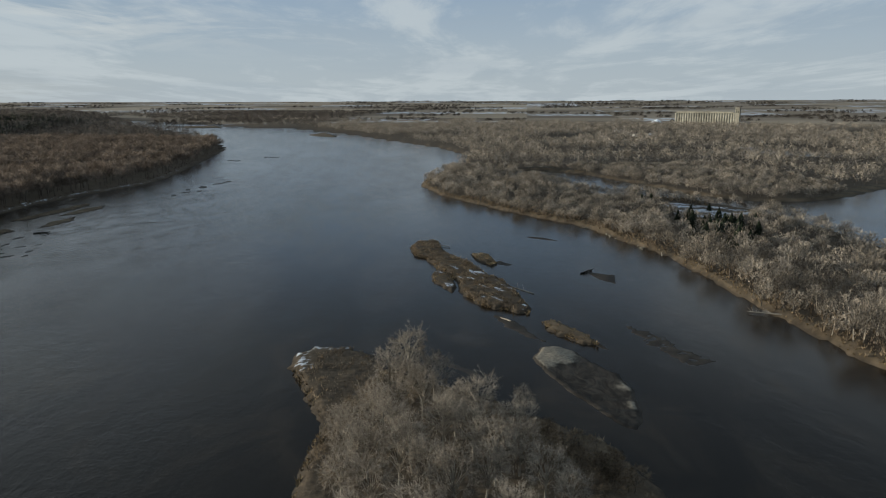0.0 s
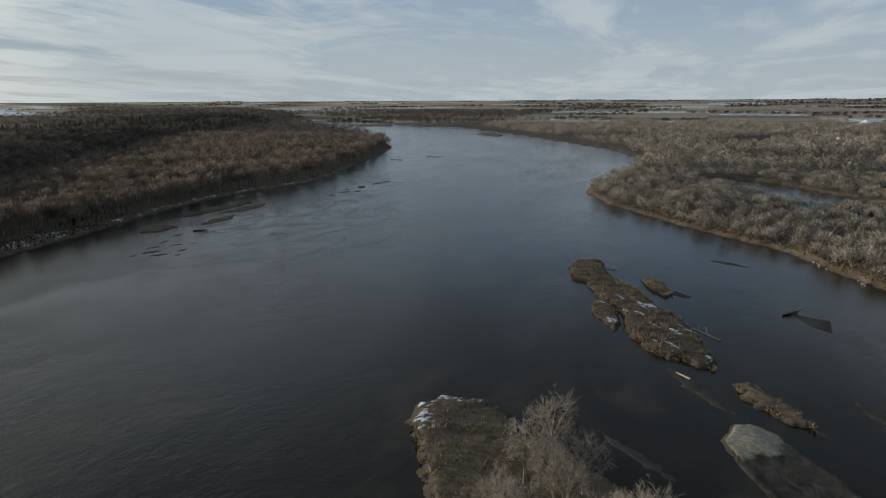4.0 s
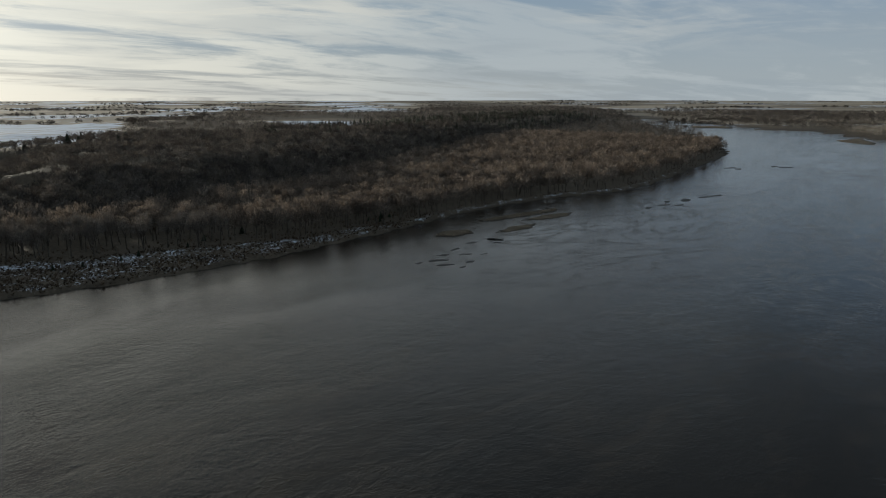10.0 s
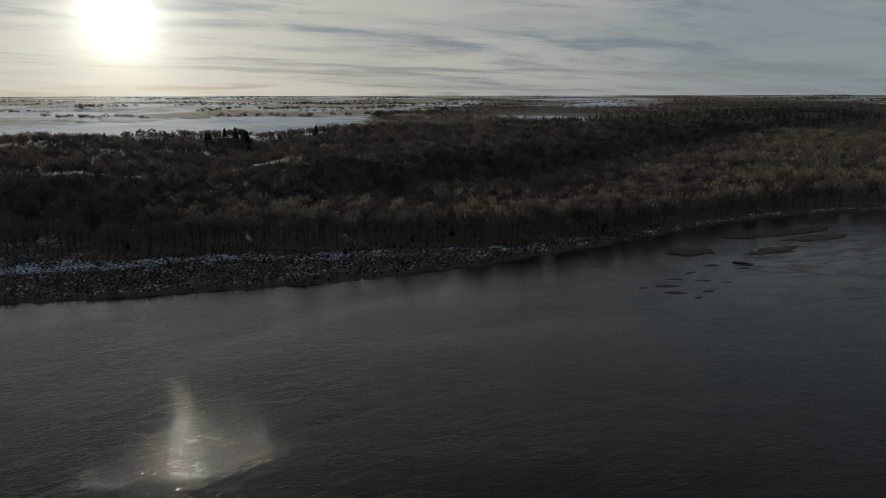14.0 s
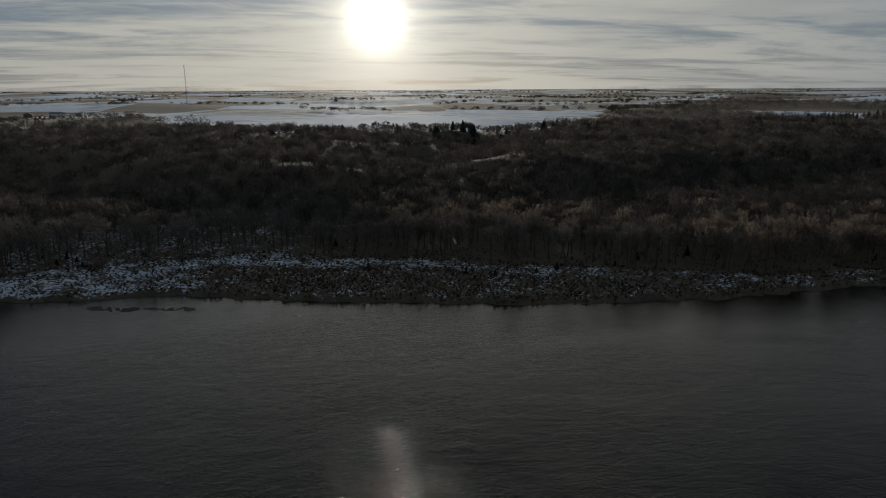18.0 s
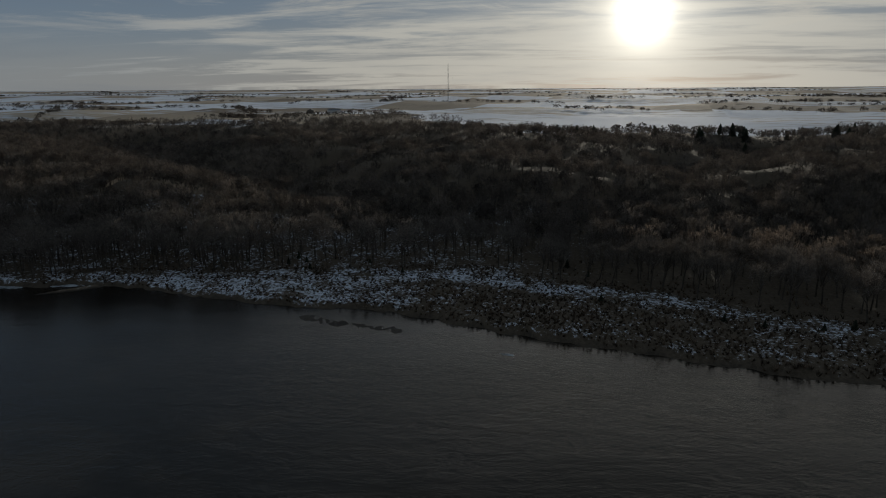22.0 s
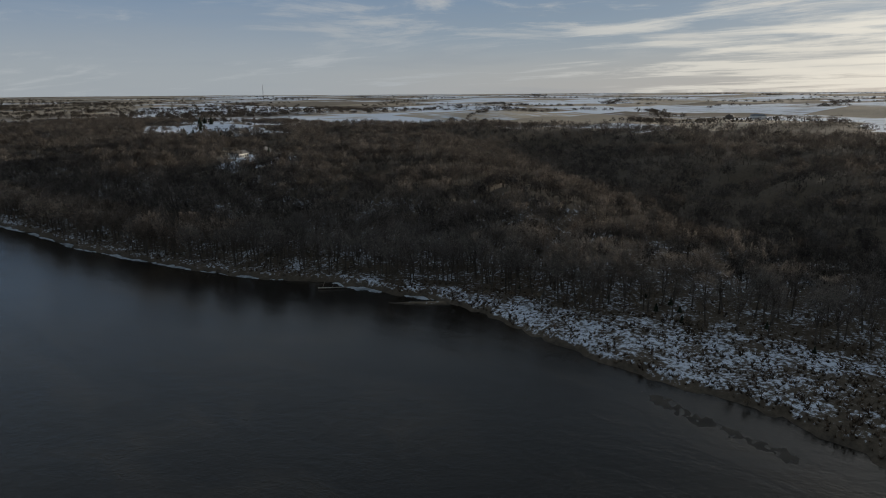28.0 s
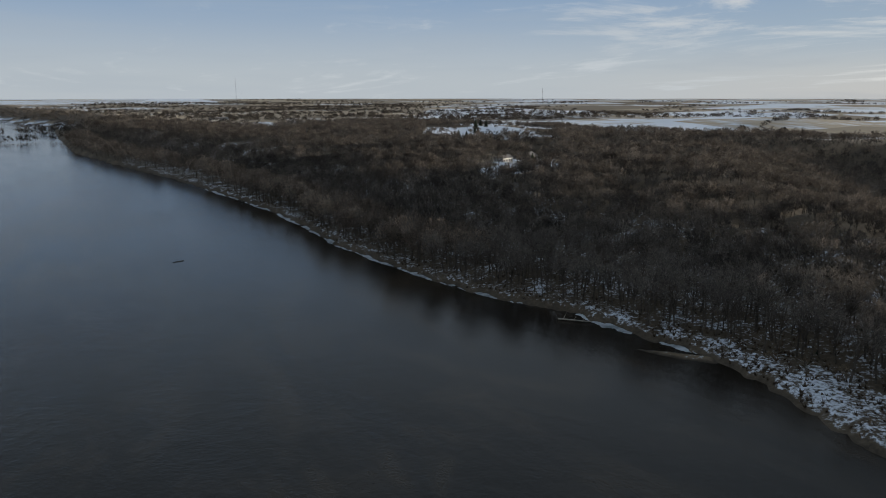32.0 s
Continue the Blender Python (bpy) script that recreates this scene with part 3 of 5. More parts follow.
def build_water():
    xs, ys = steps(-1600, 900, -330, 140, 14.0, 1.15, 120), steps(-2600, 2400, -330, 480, 14.0, 1.15, 120)
    x, y = (g.ravel() for g in np.meshgrid(xs, ys))
    me = mesh_from("water", np.stack([x, y, 0 * x], 1), grid_faces(len(xs), len(ys)), [MAT_WATER], True)
    off = signed(x, y, LEFT_BANK + [(2000, -2400), (2000, 2600), (-1010, 2600)])
    slack = 0.64 + 0.14 * smooth(y, -30, 90)                              # slack water under the bluff
    stir = slack + (1 - slack) * smooth(off, 30, 110)
    stir = stir * (1 - 0.5 * smooth(x, -110, -25) * smooth(y, 460, 300))     # smoother water among the islands
    stir = stir * (1 + 0.6 * np.exp(-((x + 145) / 42) ** 2 - ((y - 105) / 50) ** 2))       # a riffle over a shoal
    me.attributes.new("stir", "FLOAT", "POINT").data.foreach_set("value", stir.astype(np.float32))
    swirl = smooth(y, 170, 380) * (1 - smooth(x, -60, 10)) * smooth(off, 5, 40)      # eddies over the shoals
    me.attributes.new("swirl", "FLOAT", "POINT").data.foreach_set("value", swirl.astype(np.float32))
    tagged(new("water", me), "wide silty brown river with rippled dull reflections", "water", kind="structure")


build_ground()
build_water()


# ---------------------------------------------------------------- trees
def rod(a, b, r0, r1, sides=3):
    """A tapered stick from a to b: vertices and triangles."""
    a, b = np.array(a, float), np.array(b, float)
    d = (b - a) / (np.linalg.norm(b - a) + 1e-9)
    u = np.cross(d, (0.31, 0.9, 0.2))
    u /= np.linalg.norm(u)
    w = np.cross(d, u)
    ang = np.arange(sides) * 2 * math.pi / sides
    ring = np.outer(np.cos(ang), u) + np.outer(np.sin(ang), w)
    v = np.concatenate([a + r0 * ring, b + r1 * ring])
    f = []
    for i in range(sides):
        j = (i + 1) % sides
        f += [(i, j, sides + j), (i, sides + j, sides + i)]
    return v, np.array(f)


def bare_tree(seed, tall=13.0, spread=4.5, limbs=8, forks=4, twigs=5, twig_w=0.07, twig_len=1.6, fork_w=0.10, limb_sides=3, joints=2, stem_sides=5, low=0.21, lay=0.0, mass=None):
    """A leafless broad-leaved tree with a domed crown: (wood vertices, triangles), (twig vertices, triangles)."""
    r = np.random.RandomState(seed)
    wood_v, wood_f, tw_v, tw_f = [], [], [], []
    count = [0]

    def add(a, b, r0, r1, sides):
        v, f = rod(a, b, r0, r1, sides)
        wood_v.append(v)
        wood_f.append(f + count[0])
        count[0] += len(v)

    def sliver(o, e, w, out=None):
        d = e - o
        s = np.cross(d, r.normal(0, 1, 3) if out is None else out + r.normal(0, 0.35, 3))
        s *= w / (np.linalg.norm(s) + 1e-9)
        b = 3 * len(tw_v)
        tw_v.append([o - s, o + s, e])
        tw_f.append((b, b + 1, b + 2))

    lean = r.normal(0, 0.05, 2) * tall
    mid_c = np.array([lean[0], lean[1], tall * (1 + low) / 2])
    radii = np.array([spread, spread * r.uniform(0.85, 1.1), tall * (1 - low) / 2])
    crotch = np.array([lean[0] * 0.5, lean[1] * 0.5, tall * r.uniform(0.26, 0.36)])
    top = np.array([lean[0], lean[1], tall * 0.70])
    r_base = 0.014 * tall + 0.05
    add((0, 0, -0.8), crotch, r_base, r_base * 0.75, stem_sides)
    if joints:
        add(crotch, top, r_base * 0.6, r_base * 0.2, 3)
    for n in range(limbs):
        c = 1 - (n + 0.5) / limbs * 1.42
        a = n * 2.39996 + r.uniform(-0.35, 0.35)
        q = math.sqrt(max(1 - c * c, 0))
        way = np.array([q * math.cos(a), q * math.sin(a), c])
        lump = r.uniform(0.62, 1.02)
        end = mid_c + radii * way * 0.78 * lump
        root = crotch + (top - crotch) * max(0, 0.35 * c + 0.1) * r.uniform(0.4, 1.2)
        bend = root + (end - root) * 0.45 + np.array([0, 0, 0.03 * tall])
        if joints == 2:
            add(root, bend, r_base * 0.42, r_base * 0.24, limb_sides)
            add(bend, end, r_base * 0.24, r_base * 0.08, limb_sides)
        elif joints == 1:
            add(root, end, r_base * 0.36, r_base * 0.1, 3)
        for k in range(forks):
            w2 = way + r.normal(0, 0.42, 3)
            w2 /= np.linalg.norm(w2)
            q2 = mid_c + radii * w2 * lump * r.uniform(0.78, 1.04)
            g = r.uniform(0.3, 1.0)
            p = bend + (end - bend) * g
            sliver(p, q2, fork_w, w2 if lay else None)
            for j in range(twigs):
                o = p + (q2 - p) * r.uniform(0.3, 1.0)
                d = w2 * (0.75 - 0.45 * lay) + r.normal(0, 0.55, 3) + np.array([0, 0, 0.12])
                d /= np.linalg.norm(d)
                sliver(o, o + d * twig_len * r.uniform(0.5, 1.2), twig_w, w2 if r.uniform() < lay else None)
    v, f = np.array(tw_v).reshape(-1, 3), np.array(tw_f)
    fan = []
    for n, size, wide in mass or ():
        # fans of the finest twigs, sweeping up over one another like feathers to a ragged dome
        for k in range(n):
            c = 1 - (k + 0.5) / n * 1.45
            a = k * 2.39996 + r.uniform(-0.4, 0.4)
            q = math.sqrt(max(1 - c * c, 0))
            way = np.array([q * math.cos(a), q * math.sin(a), c])
            reach = size * r.uniform(0.68, 1.08)
            tip = mid_c + radii * way * reach
            root = mid_c + radii * way * reach * 0.72 - np.array([0, 0, 0.17 * tall * r.uniform(0.6, 1.2)])
            side = np.cross(tip - root, way + r.normal(0, 0.5, 3))
            side *= wide * r.uniform(0.6, 1.25) / (np.linalg.norm(side) + 1e-9)
            fan.append([root, tip - side + r.normal(0, 0.45, 3), tip + side + r.normal(0, 0.45, 3)])
    shell = (np.array(fan).reshape(-1, 3), np.arange(3 * len(fan)).reshape(-1, 3))
    return (np.concatenate(wood_v), np.concatenate(wood_f)), (v, f), shell


def cedar(seed, tall=6.0, wide=1.6, rings=9, per=12):
    """A conical evergreen of many drooping sprays."""
    r = np.random.RandomState(seed)
    trunk = rod((0, 0, -0.4), (0, 0, tall * 0.9), 0.12, 0.03, 4)
    v, f = [], []
    for n in range(rings):
        h = tall * (0.06 + 0.92 * n / rings)
        w = wide * (1 - n / rings) ** 0.8 + 0.12
        for k in range(per):
            a = r.uniform(0, 6.283)
            d = np.array([math.cos(a), math.sin(a), 0])
            s = np.array([-d[1], d[0], 0]) * w * 0.32
            top = np.array([0, 0, h + tall * 0.13])
            low = d * w * r.uniform(0.75, 1.15) + np.array([0, 0, h - 0.1 * tall * r.uniform(0, 1)])
            m = (top + low) / 2 + np.array([0, 0, 0.1])
            b = 3 * len(v)
            v.append([m - s, m + s, low])
            f.append((b, b + 1, b + 2))
            v.append([m - s, top, m + s])
            f.append((b + 3, b + 4, b + 5))
    return trunk, (np.array(v).reshape(-1, 3), np.array(f)), (np.zeros((0, 3)), np.zeros((0, 3), int))


def part(name, me, parent, label=""):
    ob = new(name, me)
    ob.parent = parent
    return tagged(ob, label)


def tree_thing(name, wood, twig, twig_mat, label, category, group, crown="crown", bark=None, fans=None, tone=1.0):
    base = new(name)
    part("trunk", mesh_from("trunk", *wood, [bark or MAT_BARK]), base)
    if fans is None:
        me = mesh_from(crown, *twig, [twig_mat])
    else:
        me = mesh_from(crown, np.concatenate([twig[0], fans[0]]), np.concatenate([twig[1], fans[1] + len(twig[0])]), [twig_mat, FINEST[twig_mat.name]],
                       False, np.r_[np.zeros(len(twig[1]), int), np.ones(len(fans[1]), int)])
    me.attributes.new("tone", "FLOAT", "POINT").data.foreach_set("value", np.full(len(me.vertices), tone, np.float32))
    part(crown, me, base)
    return tagged(base, label, category, group)


def turned(x, y, z, ang, size):
    return Matrix.Translation((x, y, z)) @ Matrix.Rotation(ang, 4, "Z") @ Matrix.Scale(size, 4)


def forest(name, spots, kinds, label, twig_mat=None, seed=1):
    """One joined mesh of many trees. spots: x, y, z, size; kinds: trees from bare_tree()."""
    r = np.random.RandomState(seed)
    if not len(spots):
        return
    which = r.randint(0, len(kinds), len(spots))
    vs, fs, idx, tones, base = [], [], [], [], 0
    for k, (wood, twig, shell) in enumerate(kinds):
        mine = spots[which == k]
        if not len(mine):
            continue
        v0 = np.concatenate([wood[0], twig[0], shell[0]])
        f0 = np.concatenate([wood[1], twig[1] + len(wood[0]), shell[1] + len(wood[0]) + len(twig[0])])
        i0 = np.r_[np.zeros(len(wood[1]), int), np.ones(len(twig[1]), int), np.full(len(shell[1]), 2)]
        a = r.uniform(0, 6.283, len(mine))
        c, s = np.cos(a)[:, None], np.sin(a)[:, None]
        size = mine[:, 3:4]
        wide = size * r.uniform(0.8, 1.2, (len(mine), 1))
        wide = wide ** 0.6
        x = (v0[:, 0] * c - v0[:, 1] * s) * wide + mine[:, 0:1]
        y = (v0[:, 0] * s + v0[:, 1] * c) * wide + mine[:, 1:2]
        z = v0[:, 2] * size + mine[:, 2:3]
        vs.append(np.stack([x, y, z], -1).reshape(-1, 3))
        fs.append((f0[None] + (np.arange(len(mine)) * len(v0))[:, None, None]).reshape(-1, 3) + base)
        idx.append(np.tile(i0, len(mine)))
        tones.append(np.repeat(r.uniform(0.6, 1.4, len(mine)), len(v0)))
        base += len(mine) * len(v0)
    me = mesh_from(name, np.concatenate(vs), np.concatenate(fs), [MAT_BARK, twig_mat or MAT_TWIG, FINEST.get((twig_mat or MAT_TWIG).name, MAT_HAZE)], False, np.concatenate(idx))
    me.attributes.new("tone", "FLOAT", "POINT").data.foreach_set("value", np.concatenate(tones).astype(np.float32))
    tagged(new(name, me), label, "trees", kind="stuff")


def scatter(x0, x1, y0, y1, gap, seed):
    """A jittered grid of places."""
    r = np.random.RandomState(seed)
    gx, gy = np.meshgrid(np.arange(x0, x1, gap), np.arange(y0, y1, gap))
    return gx.ravel() + r.uniform(-0.48, 0.48, gx.size) * gap, gy.ravel() + r.uniform(-0.48, 0.48, gy.size) * gap


def left_woods(x, y, s):
    """Where trees stand on the bluff side."""
    edge = np.where(y < -1300, 32.0, strip_width(y))
    ok = (s > edge + 3 * wobble(x, y, 14, 51)) & (in_fields(x, y) < 0)
    return ok


def sized(x, y, lo, hi, seed):
    r = np.random.RandomState(seed)
    patch = 0.5 + 0.5 * wobble(x, y, 80, 61)
    return lo + (hi - lo) * np.clip(0.4 * patch + 0.6 * r.uniform(0, 1, len(x)), 0, 1)


def stand(x, y, tree_lo, tree_hi, seed):
    z = height(x, y)
    low = 1 - 0.26 * smooth(signed(x, y, FOOT), 20, 90)          # the bluff's oaks are shorter
    return np.stack([x, y, z - 0.1, sized(x, y, tree_lo, tree_hi, seed) * low / 13.0], 1)


NEAR = [bare_tree(100 + n, 13, 4.2, 12, 7, 8, 0.035, 1.25, 0.06, low=0.34) for n in range(6)]
MID = [bare_tree(200 + n, 13, 4.4, 7, 3, 4, 0.05, 1.3, 0.09, joints=1, stem_sides=4, mass=((54, 1.0, 0.75), (12, 0.62, 0.7))) for n in range(6)]
WIDE = [bare_tree(300 + n, 13, 5.0, 5, 1, 3, 0.12, 1.6, 0.16, joints=0, stem_sides=3, mass=((40, 1.0, 1.0), (7, 0.6, 0.9))) for n in range(6)]
FAR = [bare_tree(400 + n, 13, 6.4, 4, 1, 2, 0.16, 1.8, 0.22, joints=0, stem_sides=3, low=0.1, mass=((20, 1.0, 1.6),)) for n in range(6)]
BUSHY = [bare_tree(450 + n, 13, 5.5, 8, 2, 4, 0.06, 1.4, 0.09, joints=1, stem_sides=3, low=0.05, mass=((80, 1.0, 0.6), (14, 0.6, 0.8))) for n in range(6)]

# bluff side: single trees along the foot of the bluff, the woods behind them joined
x, y = scatter(-420, -200, -420, 460, 6.9, 71)
s = shore(x, y)
ok = left_woods(x, y, s)
x, y, s = x[ok], y[ok], s[ok]
front = (s < strip_width(y) + 26) & (y > -110) & (y < 230) & (x < -200)
bx, by = x[front], y[front]
pick = np.argsort(s[front] - strip_width(by))[:290]
rest = np.ones(len(bx), bool)
rest[pick] = False
protos = [tree_thing("tree", w, t, MAT_TWIG, "tall leafless cottonwood at the snowy foot of the bluff", "tree", "bare trees along the bluff")
          for w, t, _ in NEAR]
r = np.random.RandomState(5)
spots = stand(bx[pick], by[pick], 12.0, 17.0, 72)
poses = [turned(px, py, pz, r.uniform(0, 6.28), size) for px, py, pz, size in spots]
for n, m in enumerate(poses[len(protos):]):
    copy_thing(protos[n % len(protos)], m)
for proto, m in zip(protos, poses):
    proto.matrix_basis = m
mx, my = np.r_[x[~front], bx[rest]], np.r_[y[~front], by[rest]]
# twig tones change here, where the bluff's shade is coloured in
on_bluff = signed(mx, my, FOOT) > 14
forest("bluff_woods", stand(mx[on_bluff], my[on_bluff], 8.0, 15.5, 73), MID, "leafless oak woods in a shaded tone on the river bluff with snow between trunks", MAT_OAK_SHADED, 74)
forest("bottomland_woods", stand(mx[~on_bluff], my[~on_bluff], 11.0, 16.0, 73), MID, "leafless brown cottonwoods in a sunlit tone on the low ground below the bluff", MAT_POPLAR_LIT, 174)

SLIM = [bare_tree(250 + n, 13, 3.0, 7, 4, 5, 0.04, 1.1, 0.07, joints=1, stem_sides=4, low=0.4) for n in range(6)]
x, y = scatter(-330, -215, -330, 20, 5.2, 171)
s = shore(x, y)
ok = left_woods(x, y, s) & (s < 46)
forest("foot_woods", stand(x[ok], y[ok], 9.0, 15.5, 172), SLIM, "crowded slim leafless trees on the steep snowy bank", MAT_TWIG, 173)

x, y = scatter(-720, -30, -1000, 950, 8.5, 75)
keep = (x < -200) | (y < -380)
x, y = x[keep], y[keep]
s = shore(x, y)
inner = (x > -420) & (y > -420) & (y < 460)
ok = left_woods(x, y, s) & ~inner & (s > 0)
x, y = x[ok], y[ok]
# same split into shade-coloured and sun-coloured twigs
on_bluff = signed(x, y, FOOT) > 14
forest("floodplain_woods", stand(x[~on_bluff], y[~on_bluff], 10.5, 16.0, 76), WIDE, "leafless brown cottonwood forest in a sunlit tone on the floodplain", MAT_POPLAR_LIT, 77)
forest("upland_woods", stand(x[on_bluff], y[on_bluff], 8.5, 14.5, 76), WIDE, "leafless oak woods in a shaded tone on the bluff top", MAT_OAK_SHADED, 177)

x, y = scatter(-1700, 200, -2300, 2600, 21.0, 78)
s = shore(x, y)
up = signed(x, y, FOOT)
inner = (x > -720) & (x < -30) & (y > -1000) & (y < 950)
far = np.hypot(x, y)
ok = ((up > 0) | (x < -250)) & (s > 6) & (in_fields(x, y) < 0) & ~inner & (far < 2700) & (x < 0.12 * np.abs(y))
forest("distant_bluff_woods", stand(x[ok], y[ok], 11, 15, 79), FAR, "distant dark leafless woods along the bluffs", MAT_OAK_SHADED, 80)

# plain side
x, y = scatter(-20, 260, 60, 600, 7.0, 81)
s = shore(x, y)
snowy = signed(x, y, CLEARING)
ok = (s > 1.2 + 1.2 * wobble(x, y, 12, 52)) & (snowy < 0) & (x > -30)
spots = stand(x[ok], y[ok], 4.0 + 0 * x[ok], 8.5 + 4.0 * smooth(y[ok], 300, 180), 82)
r = np.random.RandomState(181)
rank = np.argsort(spots[:, 1] + 0.6 * spots[:, 0] + 900 * (spots[:, 1] < 135))
near_bank, others = rank[:64], rank[64:]
poplars = [tree_thing("tree", w, t, MAT_TWIG_PALE, "pale bushy leafless cottonwood on the low peninsula bank", "tree", "bare trees on the peninsula", bark=MAT_BARK_PALE,
                      fans=f, tone=0.72 + 0.1 * n) for n, (w, t, f) in enumerate(BUSHY)]
poses = [Matrix.Translation((px, py, pz)) @ Matrix.Rotation(r.uniform(0, 6.28), 4, "Z") @ Matrix.Diagonal((size ** 0.6, size ** 0.6, size, 1)) for px, py, pz, size in spots[near_bank]]
for n, m in enumerate(poses[len(poplars):]):
    copy_thing(poplars[n % len(poplars)], m)
for proto, m in zip(poplars, poses):
    proto.matrix_basis = m
forest("peninsula_woods", spots[others], BUSHY, "pale leafless trees and brush on the low peninsula", MAT_TWIG_PALE, 83)

x, y = scatter(-400, 1900, -200, 2000, 13.0, 84)
s = shore(x, y)
up = signed(x, y, FOOT)
near = (x > -20) & (x < 260) & (y > 60) & (y < 600)
gaps = wobble(x, y, 340, 85)
ok = (s > 5) & (up < 0) & ~near & (np.hypot(x, y) < 1600 - 190 * smooth(x, 350, 700) + 200 * wobble(x, y, 500, 86)) & (gaps < 0.75) & (x > -0.28 * y - 20) & (y > 0.1 * x - 40)
forest("plain_woods", stand(x[ok], y[ok], 9.5, 14, 87), FAR, "leafless river woods spreading over the flat plain", MAT_TWIG_PALE, 88)


# ---------------------------------------------------------------- islands and bars in the river
def mound(name, outline, top, slope, step, label, category, snow=None, mat=None, bank=0.0, rough=0.12, ragged=0.8, seed=1, litter=0.35, humps=(), rim=0.0):
    """A low island or bar with a ragged edge that stands on the river bed. snow: a function of x, y."""
    xs = np.arange(min(p[0] for p in outline) - 3, max(p[0] for p in outline) + 3 + step, step)
    ys = np.arange(min(p[1] for p in outline) - 3, max(p[1] for p in outline) + 3 + step, step)
    x, y = (g.ravel() for g in np.meshgrid(xs, ys))
    s = signed(x, y, outline) + ragged * wobble(x, y, 9, seed) + 0.5 * ragged * wobble(x, y, 3.5, seed + 1)
    z = np.where(s > 0, np.minimum(s * slope, top) + rough * wobble(x, y, 4, seed + 2) * smooth(s, 0.3, 2), np.maximum(s * 0.7, -1.5))
    for hx, hy, hr, hh in humps:
        z = z + hh * np.exp(-((x - hx) ** 2 + (y - hy) ** 2) / hr ** 2) * smooth(s, 0, 1.5)
    z = z + rim * np.exp(-((s - 0.9) / 0.6) ** 2)
    faces = grid_faces(len(xs), len(ys))
    faces = faces[(s[faces] > -2.4).any(1)]
    used = np.unique(faces)
    back = np.zeros(len(x), int)
    back[used] = np.arange(len(used))
    me = mesh_from(name, np.stack([x, y, z], 1)[used], back[faces], [mat or MAT_GROUND], True)
    if mat is None:
        x, y, s = x[used], y[used], s[used]
        white = snow(x, y) if snow else np.zeros_like(x)
        cover = np.stack([litter + 0.35 * wobble(x, y, 11, seed + 5), white * smooth(s, 0.4, 1.2), 1 - smooth(s, 0.3, 1.6 + bank), np.ones_like(x)], 1).clip(0, 1)
        for key, data in (("cover", cover), ("field", np.zeros((len(x), 4)))):
            at = me.color_attributes.new(key, "FLOAT_COLOR", "POINT")
            at.data.foreach_set("color", data.astype(np.float32).ravel())
    return tagged(new(name, me), label, category, kind="structure")


def tufts(name, x, y, z, tall, mat, label, blades=6, wide=0.09, seed=1, flare=0.35):
    """Many clumps of stems in one mesh."""
    r = np.random.RandomState(seed)
    n = len(x)
    a = r.uniform(0, 6.283, (n, blades))
    h = (tall * r.uniform(0.45, 1.15, n))[:, None] * r.uniform(0.6, 1.1, (n, blades))
    o = np.stack([x, y, z - 0.08], -1)[:, None, :] + np.stack([np.cos(a), np.sin(a), 0 * a], -1) * 0.16 * h[..., None]
    side = np.stack([-np.sin(a), np.cos(a), 0 * a], -1) * wide
    tip = o + np.stack([np.cos(a) * h * flare, np.sin(a) * h * flare, h], -1)
    v = np.stack([o - side, o + side, tip], 2).reshape(-1, 3)
    me = mesh_from(name, v, np.arange(len(v)).reshape(-1, 3), [mat])
    me.attributes.new("tone", "FLOAT", "POINT").data.foreach_set("value", np.repeat(r.uniform(0.6, 1.4, n), blades * 3).astype(np.float32))
    return tagged(new(name, me), label, "grass", kind="stuff")


MAIN = [(-13.5, 276), (-10.5, 287.5), (-2, 288.5), (-0.5, 273), (3.5, 260), (10, 250), (15, 233), (20.5, 222), (23.5, 208),
        (25.2, 193), (24.5, 185.5), (19.5, 189.5), (12.5, 193), (7.5, 203), (5, 213), (4.6, 224), (2, 232), (-2.5, 240), (-3, 245), (-7, 257), (-11, 260)]
LOBE = [(-2.6, 238), (1.2, 234), (3.9, 225), (4.4, 214), (3.0, 209), (0.3, 214.5), (-3.4, 223.5), (-4.0, 232)]
SLIP = [(26.5, 180), (31, 180), (37.5, 168), (39, 160.5), (35, 162.5), (31, 167), (27.5, 174)]
SLIP_B = [(10.5, 265), (18, 263.5), (20.5, 248), (17.5, 243.5), (13, 252.5)]
SANDBAR = [(21, 153), (24.5, 160.5), (28, 161.5), (31.5, 158), (36, 148), (39, 143.5), (40.2, 135), (38.8, 123.5), (36, 116), (32.5, 120.5), (29, 127.5), (25.7, 135.5), (22.6, 144.5)]
HOME = [(-35, 147), (-35.5, 154), (-32, 159), (-23, 159.5), (-17, 154), (-14, 146), (-5, 140), (6, 131), (18, 121), (29, 112), (34, 97),
        (34, 70), (22, 42), (2, 28), (-14, 42), (-22, 70), (-23.5, 96), (-23.5, 109), (-22.5, 119), (-28, 131), (-32, 140)]


def lump(cx, cy, r):
    return lambda x, y: np.clip(0.62 - 0.5 * np.hypot(x - cx, y - cy) / r, 0, 0.55)


def main_snow(x, y):
    v = np.maximum(lump(17.5, 231, 7)(x, y), lump(5, 236, 5)(x, y)) * (0.75 + 0.5 * wobble(x + 0.8 * y, 0.3 * y, 5, 90)).clip(0.5, 1.15)
    v = np.maximum(v, 0.53 * smooth(wobble(x + 0.5 * y, 0.4 * y, 6, 91), 0.15, 0.6) * smooth(y, 262, 240))
    return v


def lobe_snow(x, y):
    return np.maximum(lump(2.2, 216, 8)(x, y), lump(-1.5, 234, 5)(x, y))


